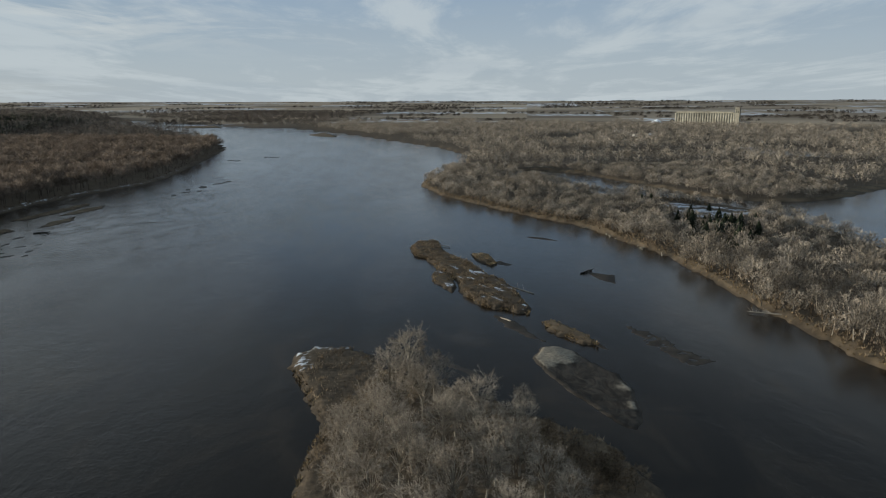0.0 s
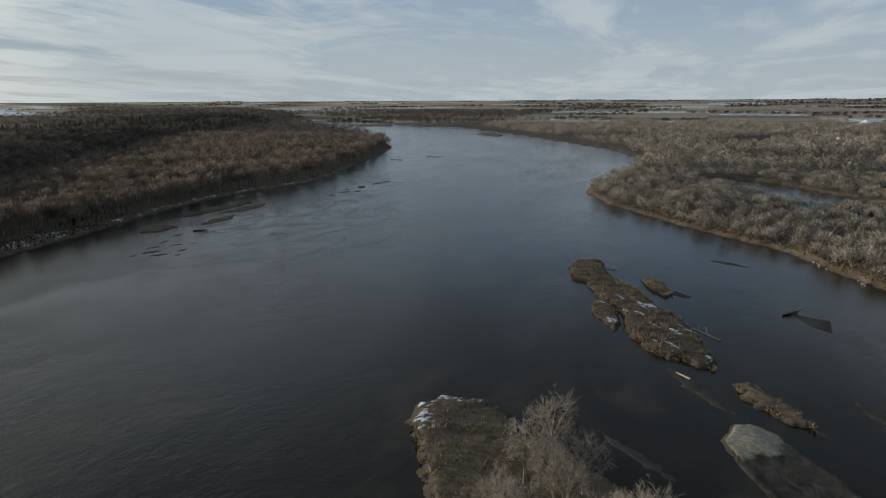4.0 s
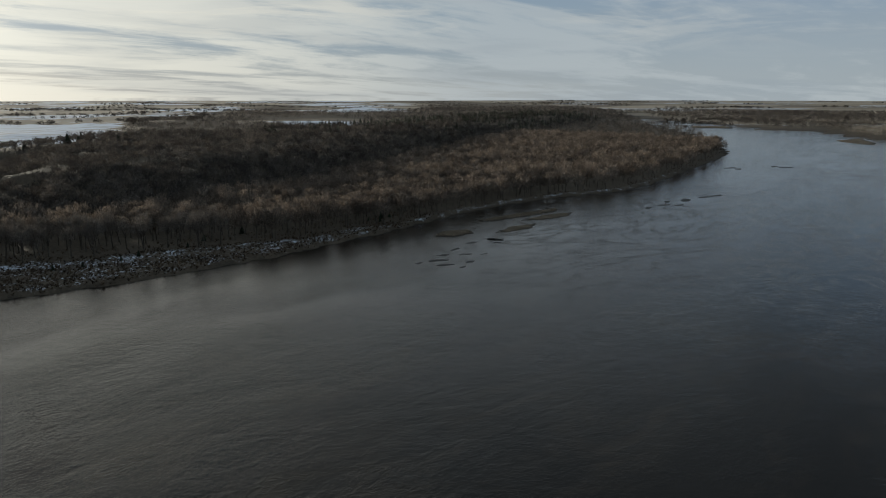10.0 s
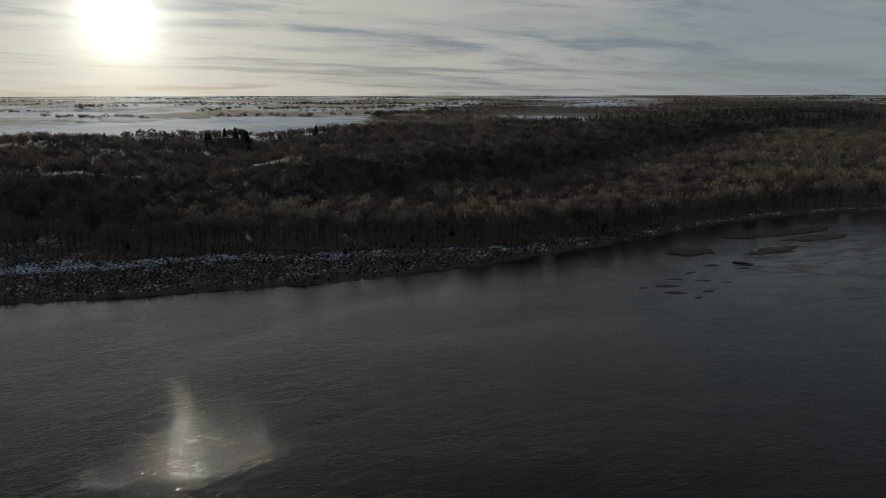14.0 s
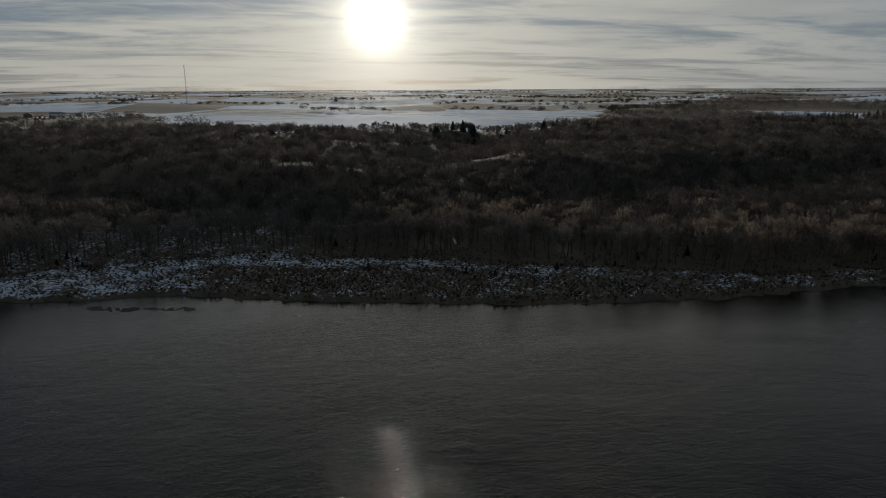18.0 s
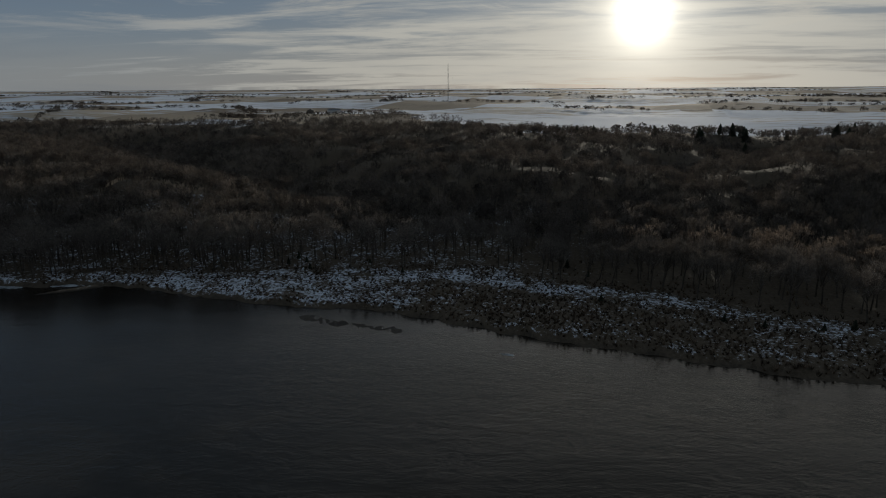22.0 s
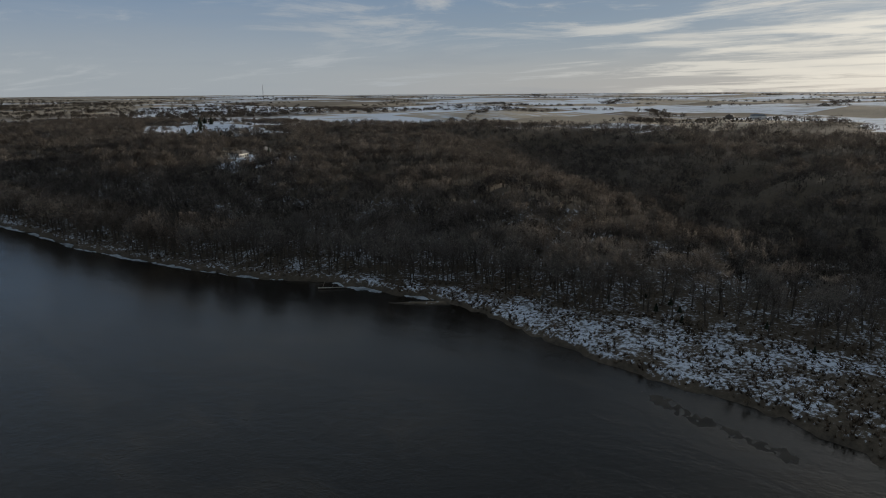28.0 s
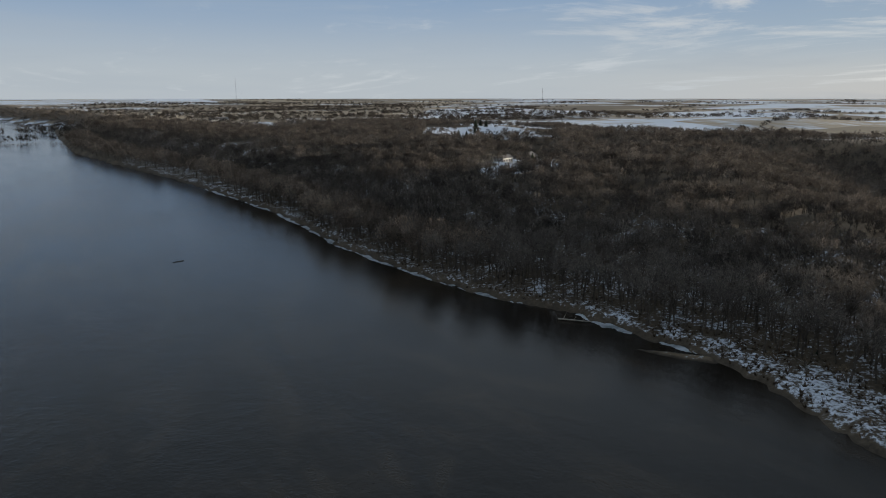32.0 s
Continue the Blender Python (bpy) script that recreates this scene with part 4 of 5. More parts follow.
mound("island", MAIN, 1.0, 0.8, 0.6, "long low island of dry brush and grass with snow patches", "island", main_snow, seed=3, litter=0.8)
mound("island", LOBE, 0.7, 0.9, 0.4, "small snowy lobe split from a long island by a wet ditch", "island", lobe_snow, ragged=0.4, seed=4, litter=0.7)
mound("island", SLIP, 0.8, 0.7, 0.6, "small narrow grassy islet beside a sandbar", "island", seed=5)
mound("island", SLIP_B, 0.6, 0.6, 0.6, "small wedge-shaped grassy islet", "island", seed=7, ragged=0.4)
mound("island", HOME, 1.3, 0.8, 0.8, "wooded river island with a bare snow-rimmed nose", "island",
      lambda x, y: np.maximum(0.60 * smooth(-x - 0.3 * (y - 150), 26, 33) * smooth(y, 134, 146), 0.56 * smooth(y, 153, 157)) * (0.86 + 0.3 * wobble(x, y, 2.6, 8)).clip(0.4, 1.1), seed=9, litter=0.9)
mound("sandbar", SANDBAR, 0.14, 0.08, 0.5, "bare grey sandbar, dry crest and dark wet middle", "sandbar", mat=MAT_SAND, rough=0.05, ragged=0.3, seed=11,
      humps=((26, 156, 4.5, 0.5), (28.5, 152, 3, 0.3), (38.6, 136, 2.6, 0.25), (37.6, 127, 2.2, 0.22), (24, 149, 2.4, 0.25)), rim=0.14)
mound("sandbar", [(50, 236), (54, 234), (60, 231), (57, 218.5), (53, 225), (51, 231)], 0.18, 0.06, 0.6, "wedge of wet sand behind a snag", "sandbar", mat=MAT_WET_SAND, rough=0.04, ragged=0.3, seed=13)
mound("sandbar", [(14, 188), (18, 185), (23, 173), (26, 164), (22, 167), (17, 176), (14.5, 182)], 0.10, 0.05, 0.6, "thin wet sandbar with a stranded log", "sandbar", mat=MAT_WET_SAND, rough=0.05, ragged=0.6, seed=15)
mound("sandbar", [(21, 253), (26, 247), (24, 244), (19, 248)], 0.08, 0.05, 0.5, "thin wet sand tail of an islet", "sandbar", mat=MAT_WET_SAND, rough=0.04, ragged=0.4, seed=16)
mound("sandbar", [(38, 166), (41, 158), (39, 159), (36, 164)], 0.10, 0.06, 0.5, "thin wet sand tail of an islet", "sandbar", mat=MAT_WET_SAND, rough=0.04, ragged=0.3, seed=18)
mound("sandbar", [(37, 300), (45, 297), (52, 288), (46, 291), (38, 296)], 0.08, 0.05, 0.8, "thin drowned mud bar", "sandbar", mat=MAT_WET_SAND, rough=0.05, ragged=0.6, seed=19)
mound("sandbar", [(50, 176), (55, 171), (59, 158), (62, 151), (58, 145), (54, 155), (51, 167)], 0.02, 0.05, 0.6, "thin drowned mud bar", "sandbar", mat=MAT_WET_SAND, rough=0.07, ragged=1.2, seed=20)
mound("sandbar", [(0, 152), (5, 148), (9, 143), (13, 138), (12, 136.5), (7, 141), (3, 146.5)], 0.06, 0.06, 0.4, "thin line of drowned weeds and mud", "sandbar", mat=MAT_MUD, rough=0.06, ragged=0.6, seed=22)
# bars off the bluff bank
BAR = "low mud bar with dead reeds off the bluff bank"
mound("mud_bar", [(-210, 299), (-214, 311), (-207, 321), (-201, 316), (-202, 304)], 0.5, 0.3, 0.8, BAR, "mud bar", seed=21)
mound("mud_bar", [(-220, 342), (-216, 374), (-210, 402), (-205, 396), (-208, 370), (-213, 346)], 0.5, 0.3, 0.9, BAR, "mud bar", seed=23)
mound("mud_bar", [(-194, 322), (-198, 342), (-193, 355), (-188, 345), (-190, 330)], 0.3, 0.2, 0.8, BAR, "mud bar", seed=25)
mound("mud_bar", [(-204, 358), (-203, 382), (-197, 396), (-192, 384), (-196, 366)], 0.3, 0.2, 0.8, BAR, "mud bar", seed=27)
mound("mud_bar", [(-232, 1195), (-213, 1262), (-176, 1165), (-172, 1120), (-205, 1150)], 1.0, 0.2, 4, "low grassy bar in midstream far up the river", "mud bar", seed=29)
mound("mud_bar", [(-560, 1500), (-590, 1590), (-515, 1600), (-480, 1520)], 1.2, 0.2, 5, "low wooded bar far up the river", "mud bar", seed=31)
flake = np.random.RandomState(17)
FLAKES = [(-178, 266, 3.5), (-172, 262, 2.6), (-183, 274, 2.4), (-177, 281, 2.2), (-168, 272, 1.8), (-172, 286, 1.6), (-186, 285, 2.0),
          (-165, 264, 1.6), (-181, 258, 1.5), (-184, 311, 2.2), (-181, 306, 2.0), (-189, 300, 2.5), (-172, 436, 3), (-170, 452, 4), (-163, 458, 3), (-168, 478, 5),
          (-164, 500, 5), (-161, 512, 4), (-174, 466, 3), (-188, 735, 5), (-178, 732, 6), (-214, 695, 6), (-205, 690, 5)]
for fx, fy, fr in FLAKES:
    turn_by, thin = flake.uniform(0.9, 1.9), flake.uniform(0.28, 0.5)
    ring = []
    for k in range(9):
        a = k * 2 * math.pi / 9
        q = 1.45 * fr * flake.uniform(0.7, 1.2)
        u, v = q * math.cos(a), q * thin * math.sin(a)
        ring.append((fx + u * math.cos(turn_by) - v * math.sin(turn_by), fy + u * math.sin(turn_by) + v * math.cos(turn_by)))
    tagged(mound("mud_bar", ring, 0.16, 0.1, max(0.35, fr * 0.16), "small dark mud flake breaking the river surface", "mud bar",
                 mat=MAT_MUD, rough=0.03, ragged=0.25, seed=int(fx * -3 + fy)), group="mud flakes in the shallows")

r = np.random.RandomState(33)


def inside_spots(outline, gap, seed, margin=0.8):
    x, y = scatter(min(p[0] for p in outline), max(p[0] for p in outline), min(p[1] for p in outline), max(p[1] for p in outline), gap, seed)
    s = signed(x, y, outline)
    return x[s > margin], y[s > margin]


x, y = inside_spots(MAIN, 0.6, 41)
keep = main_snow(x, y) < 0.34
x, y = x[keep], y[keep]
patch = 0.5 + 0.5 * wobble(x, y, 8, 43)
tufts("dry_brush", x, y, 0.55 + 0 * x, 0.5 + 1.1 * patch.clip(0, 1), MAT_BRUSH, "brown dead brush and weeds covering an island", 7, 0.17, 44, 0.6)
x, y = inside_spots(MAIN, 0.65, 45, 0.1)
keep = signed(x, y, MAIN) < 2.0
tufts("dry_grass", x[keep], y[keep], 0.15 + 0 * x[keep], 0.8 + 0 * x[keep], MAT_GRASS, "tan dead grass fringing an island", 7, 0.15, 46, 0.5)
for outline, seed in ((SLIP, 47), (SLIP_B, 49), (LOBE, 57)):
    x, y = inside_spots(outline, 0.6, seed, 0.4)
    if seed == 57:
        bare = lobe_snow(x, y) < 0.25
        x, y = x[bare], y[bare]
    tufts("dry_grass", x, y, 0.3 + 0 * x, 0.7 + 0.5 * wobble(x, y, 4, seed).clip(0, 1), MAT_GRASS, "tan dead grass covering an islet", 7, 0.14, seed, 0.5)
x, y = inside_spots(HOME, 0.9, 51, 1.2)
keep = (y > 100) & ~((x < -30) & (y > 142)) & ~((y > 155) & (wobble(x, y, 3, 5) > -0.2))
x, y = x[keep], y[keep]
tufts("dry_brush", x, y, 0.9 + 0 * x, 0.5 + 0.9 * (0.5 + 0.5 * wobble(x, y, 6, 53)).clip(0, 1), MAT_BRUSH, "brown dead brush under island trees", 7, 0.14, 52, 0.6)
x, y = inside_spots(HOME, 0.8, 54, 0.1)
keep = (signed(x, y, HOME) < 2) & (x < -15) & (y > 60) & (y < 145)
tufts("dry_grass", x[keep], y[keep], 0.3 + 0 * x[keep], 1.0 + 0 * x[keep], MAT_GRASS, "tan dead grass on an island shore", 7, 0.13, 55, 0.5)
for outline, seed in (([(-210, 299), (-214, 311), (-207, 321), (-201, 316), (-202, 304)], 61),
                      ([(-220, 342), (-216, 374), (-210, 402), (-205, 396), (-208, 370), (-213, 346)], 63)):
    x, y = inside_spots(outline, 0.9, seed, 0.5)
    tufts("dry_reeds", x, y, 0.25 + 0 * x, 0.9 + 0 * x, MAT_BRUSH, "dead reeds on a mud bar", 6, 0.08, seed)

# trees of the wooded island
BIG = [bare_tree(500 + n, 13, 5.0, 18, 11, 13, 0.026, 1.05, 0.045, 4, stem_sides=7, low=0.14) for n in range(5)]
SHRUB = [bare_tree(520 + n, 13, 5.6, 12, 8, 9, 0.05, 1.8, 0.07, 3, stem_sides=4) for n in range(3)]
home = [tree_thing("tree", w, t, MAT_TWIG_PALE, "pale leafless cottonwood with fine twigs on the river island", "tree", "bare trees on the island", bark=MAT_BARK_PALE) for w, t, _ in BIG]
low = [tree_thing("shrub", w, t, MAT_BRUSH, "reddish-brown leafless willow thicket on the river island", "shrub", "willow shrubs on the island") for w, t, _ in SHRUB]
HOME_TREES = [(-7, 134, 14.5), (-11, 129, 11.5), (-2, 128, 11), (-13, 116, 11), (-4, 119, 12), (6, 112, 13.5), (12, 106, 11.5), (-10, 106, 12.5), (0, 105, 13),
              (-16, 102, 11), (8, 96, 13), (-7, 95, 12.5), (15, 92, 11), (-15, 90, 11.5), (2, 88, 13), (-3, 78, 13), (10, 80, 12), (-12, 76, 12), (5, 66, 12.5), (-8, 62, 12), (-19, 112, 7), (14, 117, 8.5),
              (-9, 112, 11.5), (2, 112, 12), (-5, 100, 12), (5, 104, 12), (-12, 98, 11), (12, 99, 11.5), (-2, 92, 12), (6, 90, 12), (-10, 86, 12), (-6, 126, 11), (-16, 109, 9), (18, 87, 10)]
poses = [turned(px, py, 0.9, r.uniform(0, 6.28), h / 13) for px, py, h in HOME_TREES]
for n, m in enumerate(poses[len(home):]):
    copy_thing(home[n % len(home)], m)
for proto, m in zip(home, poses):
    proto.matrix_basis = m
HOME_SHRUBS = [(18, 111, 5), (23, 106, 5.5), (27, 100, 5), (21, 98, 6), (29, 94, 5.5), (24, 88, 6), (31, 86, 5), (18, 104, 5), (-18, 122, 4), (-14, 124, 4.5), (-20, 104, 4), (-6, 124, 4.5),
               (-18, 95, 4.5), (3, 122, 4.5), (9, 118, 5), (27, 80, 6), (20, 82, 5.5), (-12, 137, 3), (-15, 132, 3.4), (-9, 140, 3.0)]
for n in range(34):
    t = r.uniform(0, 1)
    HOME_SHRUBS.append((float(8 + 22 * t + r.uniform(-4, 1)), float(124 - 26 * t - abs(r.normal(0, 7))), float(r.uniform(3.5, 5.5))))
poses = [turned(px, py, 0.8, r.uniform(0, 6.28), h / 13) for px, py, h in HOME_SHRUBS]
for n, m in enumerate(poses[len(low):]):
    copy_thing(low[n % len(low)], m)
for proto, m in zip(low, poses):
    proto.matrix_basis = m


def driftwood(x, y, z, ang, long, thick, branches, label, seed, mat=None):
    q = np.random.RandomState(seed)
    base = new("driftwood_log")
    base.matrix_basis = turned(x, y, z, ang, 1)
    v, f = rod((-long / 2, 0, thick * 0.4), (long / 2, 0.1 * long, thick * 0.7), thick, thick * 0.5, 7)
    part("trunk", mesh_from("trunk", v, f, [mat or MAT_LOG], True), base)
    for n in range(branches):
        p = np.array([long * q.uniform(-0.5, 0.45), 0, thick * 0.5])
        e = p + np.array([q.uniform(0.2, 1.2), q.uniform(-1, 1), q.uniform(0.2, 0.9)]) * long * 0.22
        v, f = rod(p, e, thick * 0.4, thick * 0.12, 5)
        part("branch", mesh_from("branch", v, f, [mat or MAT_LOG], True), base)
    return tagged(base, label, "driftwood", "driftwood in the river")


driftwood(51, 235, 0.1, 0.7, 7, 0.32, 6, "dark root snag stranded on wet sand", 1, MAT_MUD)
driftwood(17.5, 182, 0.08, 2.2, 4, 0.26, 1, "bleached log lying on a thin sandbar", 2)
driftwood(26, 212, -0.05, 2.1, 10, 0.24, 2, "half-sunk bent log beside the island", 3)
driftwood(0.5, 279, 0.3, 2.5, 6, 0.2, 2, "bleached branch caught on the island shore", 4)
driftwood(13, 260, 0.3, 2.0, 5, 0.2, 1, "bleached log on a grassy islet", 5)
driftwood(-185, 311, 0.05, 0.4, 7, 0.35, 4, "dark snag stranded in the shallows", 6, MAT_MUD)
driftwood(-270, 845, 0.6, 0.3, 12, 0.5, 3, "large dark snag fallen at the wooded point", 7, MAT_MUD)
driftwood(-110, -150, -0.05, 0.6, 3, 0.2, 2, "dark snag drifting in open water", 8, MAT_MUD)
driftwood(-170, -170, -0.05, 0.2, 4, 0.2, 2, "dark snag drifting in open water", 9, MAT_MUD)
driftwood(-262, -52, 0.3, 2.3, 9, 0.22, 3, "bleached fallen trunk on the snowy shore", 10)
driftwood(-288, 20, 1.4, 1.1, 9, 0.2, 3, "fallen grey trunk in snow at the wood's edge", 11)
driftwood(91, 186, 0.5, 2.7, 9, 0.2, 12, "pale uprooted tree lying from the bank into the river", 14)
driftwood(86, 262, 0.3, 1.2, 7, 0.22, 1, "bleached log on the grassy bank", 12)

# rubble tipped on the peninsula's bank
q = np.random.RandomState(71)
for n in range(34):
    cx, cy = (67.6, 326) if n < 14 else (74.5, 299) if n < 26 else (81.5, 274)
    size = q.uniform(0.25, 0.65)
    bm = bmesh.new()
    bmesh.ops.create_cube(bm, size=size)
    for v in bm.verts:
        v.co += Vector(q.uniform(-0.22, 0.22, 3)) * size
    me = bpy.data.meshes.new("rubble_block")
    bm.to_mesh(me)
    bm.free()
    me.materials.append(MAT_CONCRETE)
    ob = new("rubble_block", me)
    ob.matrix_basis = Matrix.Translation((cx + q.uniform(-1.2, 1.2), cy + q.normal(0, 3.5), size * 0.32 + 0.1)) @ Matrix.Rotation(q.uniform(0, 3), 4, "Z")
    tagged(ob, "broken pale concrete block on the grassy bank", "rubble", "rubble on the bank")

# ---------------------------------------------------------------- bank vegetation
x, y = scatter(-318, -225, -35, 330, 1.3, 91)
s = shore(x, y)
edge = strip_width(y)
dens = 0.40 + 0.45 * wobble(x, y, 13, 92) + 0.4 * smooth(s, 4.5, 1.5) + 0.4 * smooth(y, 60, 100) * (1 - smooth(s, edge - 18, edge - 9))
keep = (s > 0.6) & (s < edge + 4) & (np.random.RandomState(93).uniform(0, 1, len(x)) < dens)
x, y, s = x[keep], y[keep], s[keep]
tufts("dry_grass", x, y, height(x, y, s), 0.65 + 0.6 * (0.5 + 0.5 * wobble(x, y, 9, 94)).clip(0, 1), MAT_WEEDS_SHADED,
      "brown weed clumps poking through snow on the shore strip", 9, 0.16, 95, 0.75)
x, y = scatter(-330, 115, -420, 640, 1.6, 96)
s = shore(x, y)
keep = (s > 0.2) & (s < 5.5) & (x > -100)
x, y, s = x[keep], y[keep], s[keep]
tufts("dry_grass", x, y, height(x, y, s), 0.8 + 0 * x, MAT_GRASS, "tan dead grass along the peninsula bank", 7, 0.12, 97, 0.5)
x, y = scatter(-20, 150, 60, 420, 2.3, 196)
s = shore(x, y)
keep = (s > 1.2) & (s < 16) & (signed(x, y, CLEARING) < 0)
x, y, s = x[keep], y[keep], s[keep]
tufts("dry_brush", x, y, height(x, y, s), 1.9 + 0.8 * wobble(x, y, 7, 198).clip(-1, 1), MAT_BRUSH, "pale brown undergrowth below the peninsula trees", 9, 0.17, 197, 0.6)
x, y = scatter(-310, -180, -460, 900, 1.7, 98)
s = shore(x, y)
keep = (s > 0.6) & (s < 10) & ((y < 0) | (y > 290)) & (wobble(x, y, 10, 99) > 0.15)
x, y, s = x[keep], y[keep], s[keep]
tufts("dry_brush", x, y, height(x, y, s), 0.7 + 0 * x, MAT_WEEDS_SHADED, "brown brush along the wooded river bank", 7, 0.16, 100, 0.6)

x, y = scatter(-400, -210, -330, 340, 2.3, 201)
s = shore(x, y)
deep = s - strip_width(y)
keep = (deep > -2) & (deep < 22) & (s > 1.5) & (np.random.RandomState(203).uniform(0, 1, len(x)) < 0.45 + 0.4 * wobble(x, y, 16, 202))
x, y, s = x[keep], y[keep], s[keep]
tufts("undergrowth", x, y, height(x, y, s), 1.3 + 0.6 * wobble(x, y, 9, 204).clip(-1, 1), MAT_WEEDS_SHADED, "dark leafless undergrowth between trunks at the wood's edge", 9, 0.10, 205, 0.6)

bushes = [tree_thing("shrub", w, t, MAT_BRUSH, "dense reddish-brown bare shrub on the snowy shore", "shrub", "shrubs on the shore") for w, t, _ in SHRUB]
SHORE_SHRUBS = [(-294, 50, 4.5), (-292, 55, 4.2), (-296, 46, 3.8), (-284, 123, 3.6), (-300, 136, 3.5), (-268, 67, 2.6), (-264, 72, 2.4), (-249, 138, 2.6), (-252, 130, 2.4), (-246, 146, 2.4),
                (-290, 5, 3.4), (-294, 12, 3.2), (-287, -2, 3.0), (-268, 216, 3.2), (-283, -8, 2.8), (-300, 30, 3), (-300, 95, 3.0), (-280, 165, 3.2), (-262, 240, 3.0), (-275, 190, 2.8)]
poses = [turned(px, py, float(height(np.array([px * 1.0]), np.array([py * 1.0]))[0]) - 0.1, r.uniform(0, 6.28), h / 13) for px, py, h in SHORE_SHRUBS]
for n, m in enumerate(poses[len(bushes):]):
    copy_thing(bushes[n % len(bushes)], m)
for proto, m in zip(bushes, poses):
    proto.matrix_basis = m

# evergreens
CEDAR = [cedar(600 + n, 7, 2.9, 10, 17) for n in range(4)]
firs = [tree_thing("cedar_tree", w, t, MAT_NEEDLE, "dark green conical red cedar", "evergreen tree", "evergreens", "foliage") for w, t, _ in CEDAR]
q = np.random.RandomState(77)
places = [(112, 402, 6), (119, 391, 6.5), (119, 352, 7), (112, 312, 7.5), (122, 319, 8), (120, 292, 8), (141, 335, 6.5), (141, 361, 6), (118, 276, 8), (133, 288, 7.5),
          (115, 300, 8), (126, 306, 8), (130, 315, 7), (116, 330, 7), (124, 300, 7.5), (137, 300, 7), (147, 318, 6.5), (112, 385, 5.5), (160, 350, 5.5), (128, 350, 5), (152, 328, 6),
          (-506, -593, 9), (-511, -588, 9), (-499, -533, 10), (-425, -408, 9), (-461, -521, 8), (-362, -250, 7), (-378, -262, 6), (-470, -560, 8), (-480, -545, 7), (-440, -470, 6),
          (-540, -660, 8), (-552, -680, 9), (-562, -700, 9), (-572, -690, 8), (-580, -720, 9)]
for n in range(30):
    places.append((float(124 + q.normal(0, 9)), float(302 + q.normal(0, 18)), q.uniform(5, 8.5)))
for n in range(12):
    u = q.uniform(0, 1)
    places.append((-262 + 8 * math.sin(u * 9) - 40 * max(0, 0.4 - u), 130 + 200 * u, q.uniform(2, 3.6)))
for n in range(12):
    places.append((-300 + q.uniform(-14, 4), q.uniform(-10, 130), q.uniform(1.8, 3.2)))
for n in range(46):
    places.append((-690 + q.uniform(-10, 60), q.uniform(60, 420), q.uniform(7, 10)))
for n in range(30):
    places.append((-820 + q.uniform(-25, 40), 740 + q.uniform(-60, 110), q.uniform(7, 10)))
poses = []
for px, py, h in places:
    pz = float(height(np.array([px * 1.0]), np.array([py * 1.0]))[0])
    poses.append(turned(px + q.normal(0, 1.5), py + q.normal(0, 1.5), pz - 0.15, q.uniform(0, 6.28), h / 7 * q.uniform(0.65, 1.2)))
for n, m in enumerate(poses[len(firs):]):
    copy_thing(firs[n % len(firs)], m)
for proto, m in zip(firs, poses):
    proto.matrix_basis = m
x, y = scatter(-1300, -560, 520, 1700, 9.5, 111)
up = signed(x, y, FOOT)
keep = (up > 20) & (up < 240) & (in_fields(x, y) < -4) & (wobble(x, y, 130, 112) > 0.05)
x, y = x[keep], y[keep]
z = height(x, y)
one = [cedar(640 + n, 7, 2.8, 5, 5) for n in range(3)]
forest("evergreen_woods", np.stack([x, y, z, np.random.RandomState(3).uniform(1.2, 1.7, len(x))], 1), one, "dark evergreen woods on the shaded bluff", MAT_NEEDLE, 113)

# ---------------------------------------------------------------- upland tree rows and copses
def row_of(x0, y0, x1, y1, gap, seed, wide=10.0):
    q = np.random.RandomState(seed)
    n = max(2, int(math.hypot(x1 - x0, y1 - y0) / gap))
    t = np.linspace(0, 1, n) + q.uniform(-0.4, 0.4, n) / n
    return np.stack([x0 + (x1 - x0) * t + q.normal(0, wide / 2, n), y0 + (y1 - y0) * t + q.normal(0, wide / 2, n)], 1)


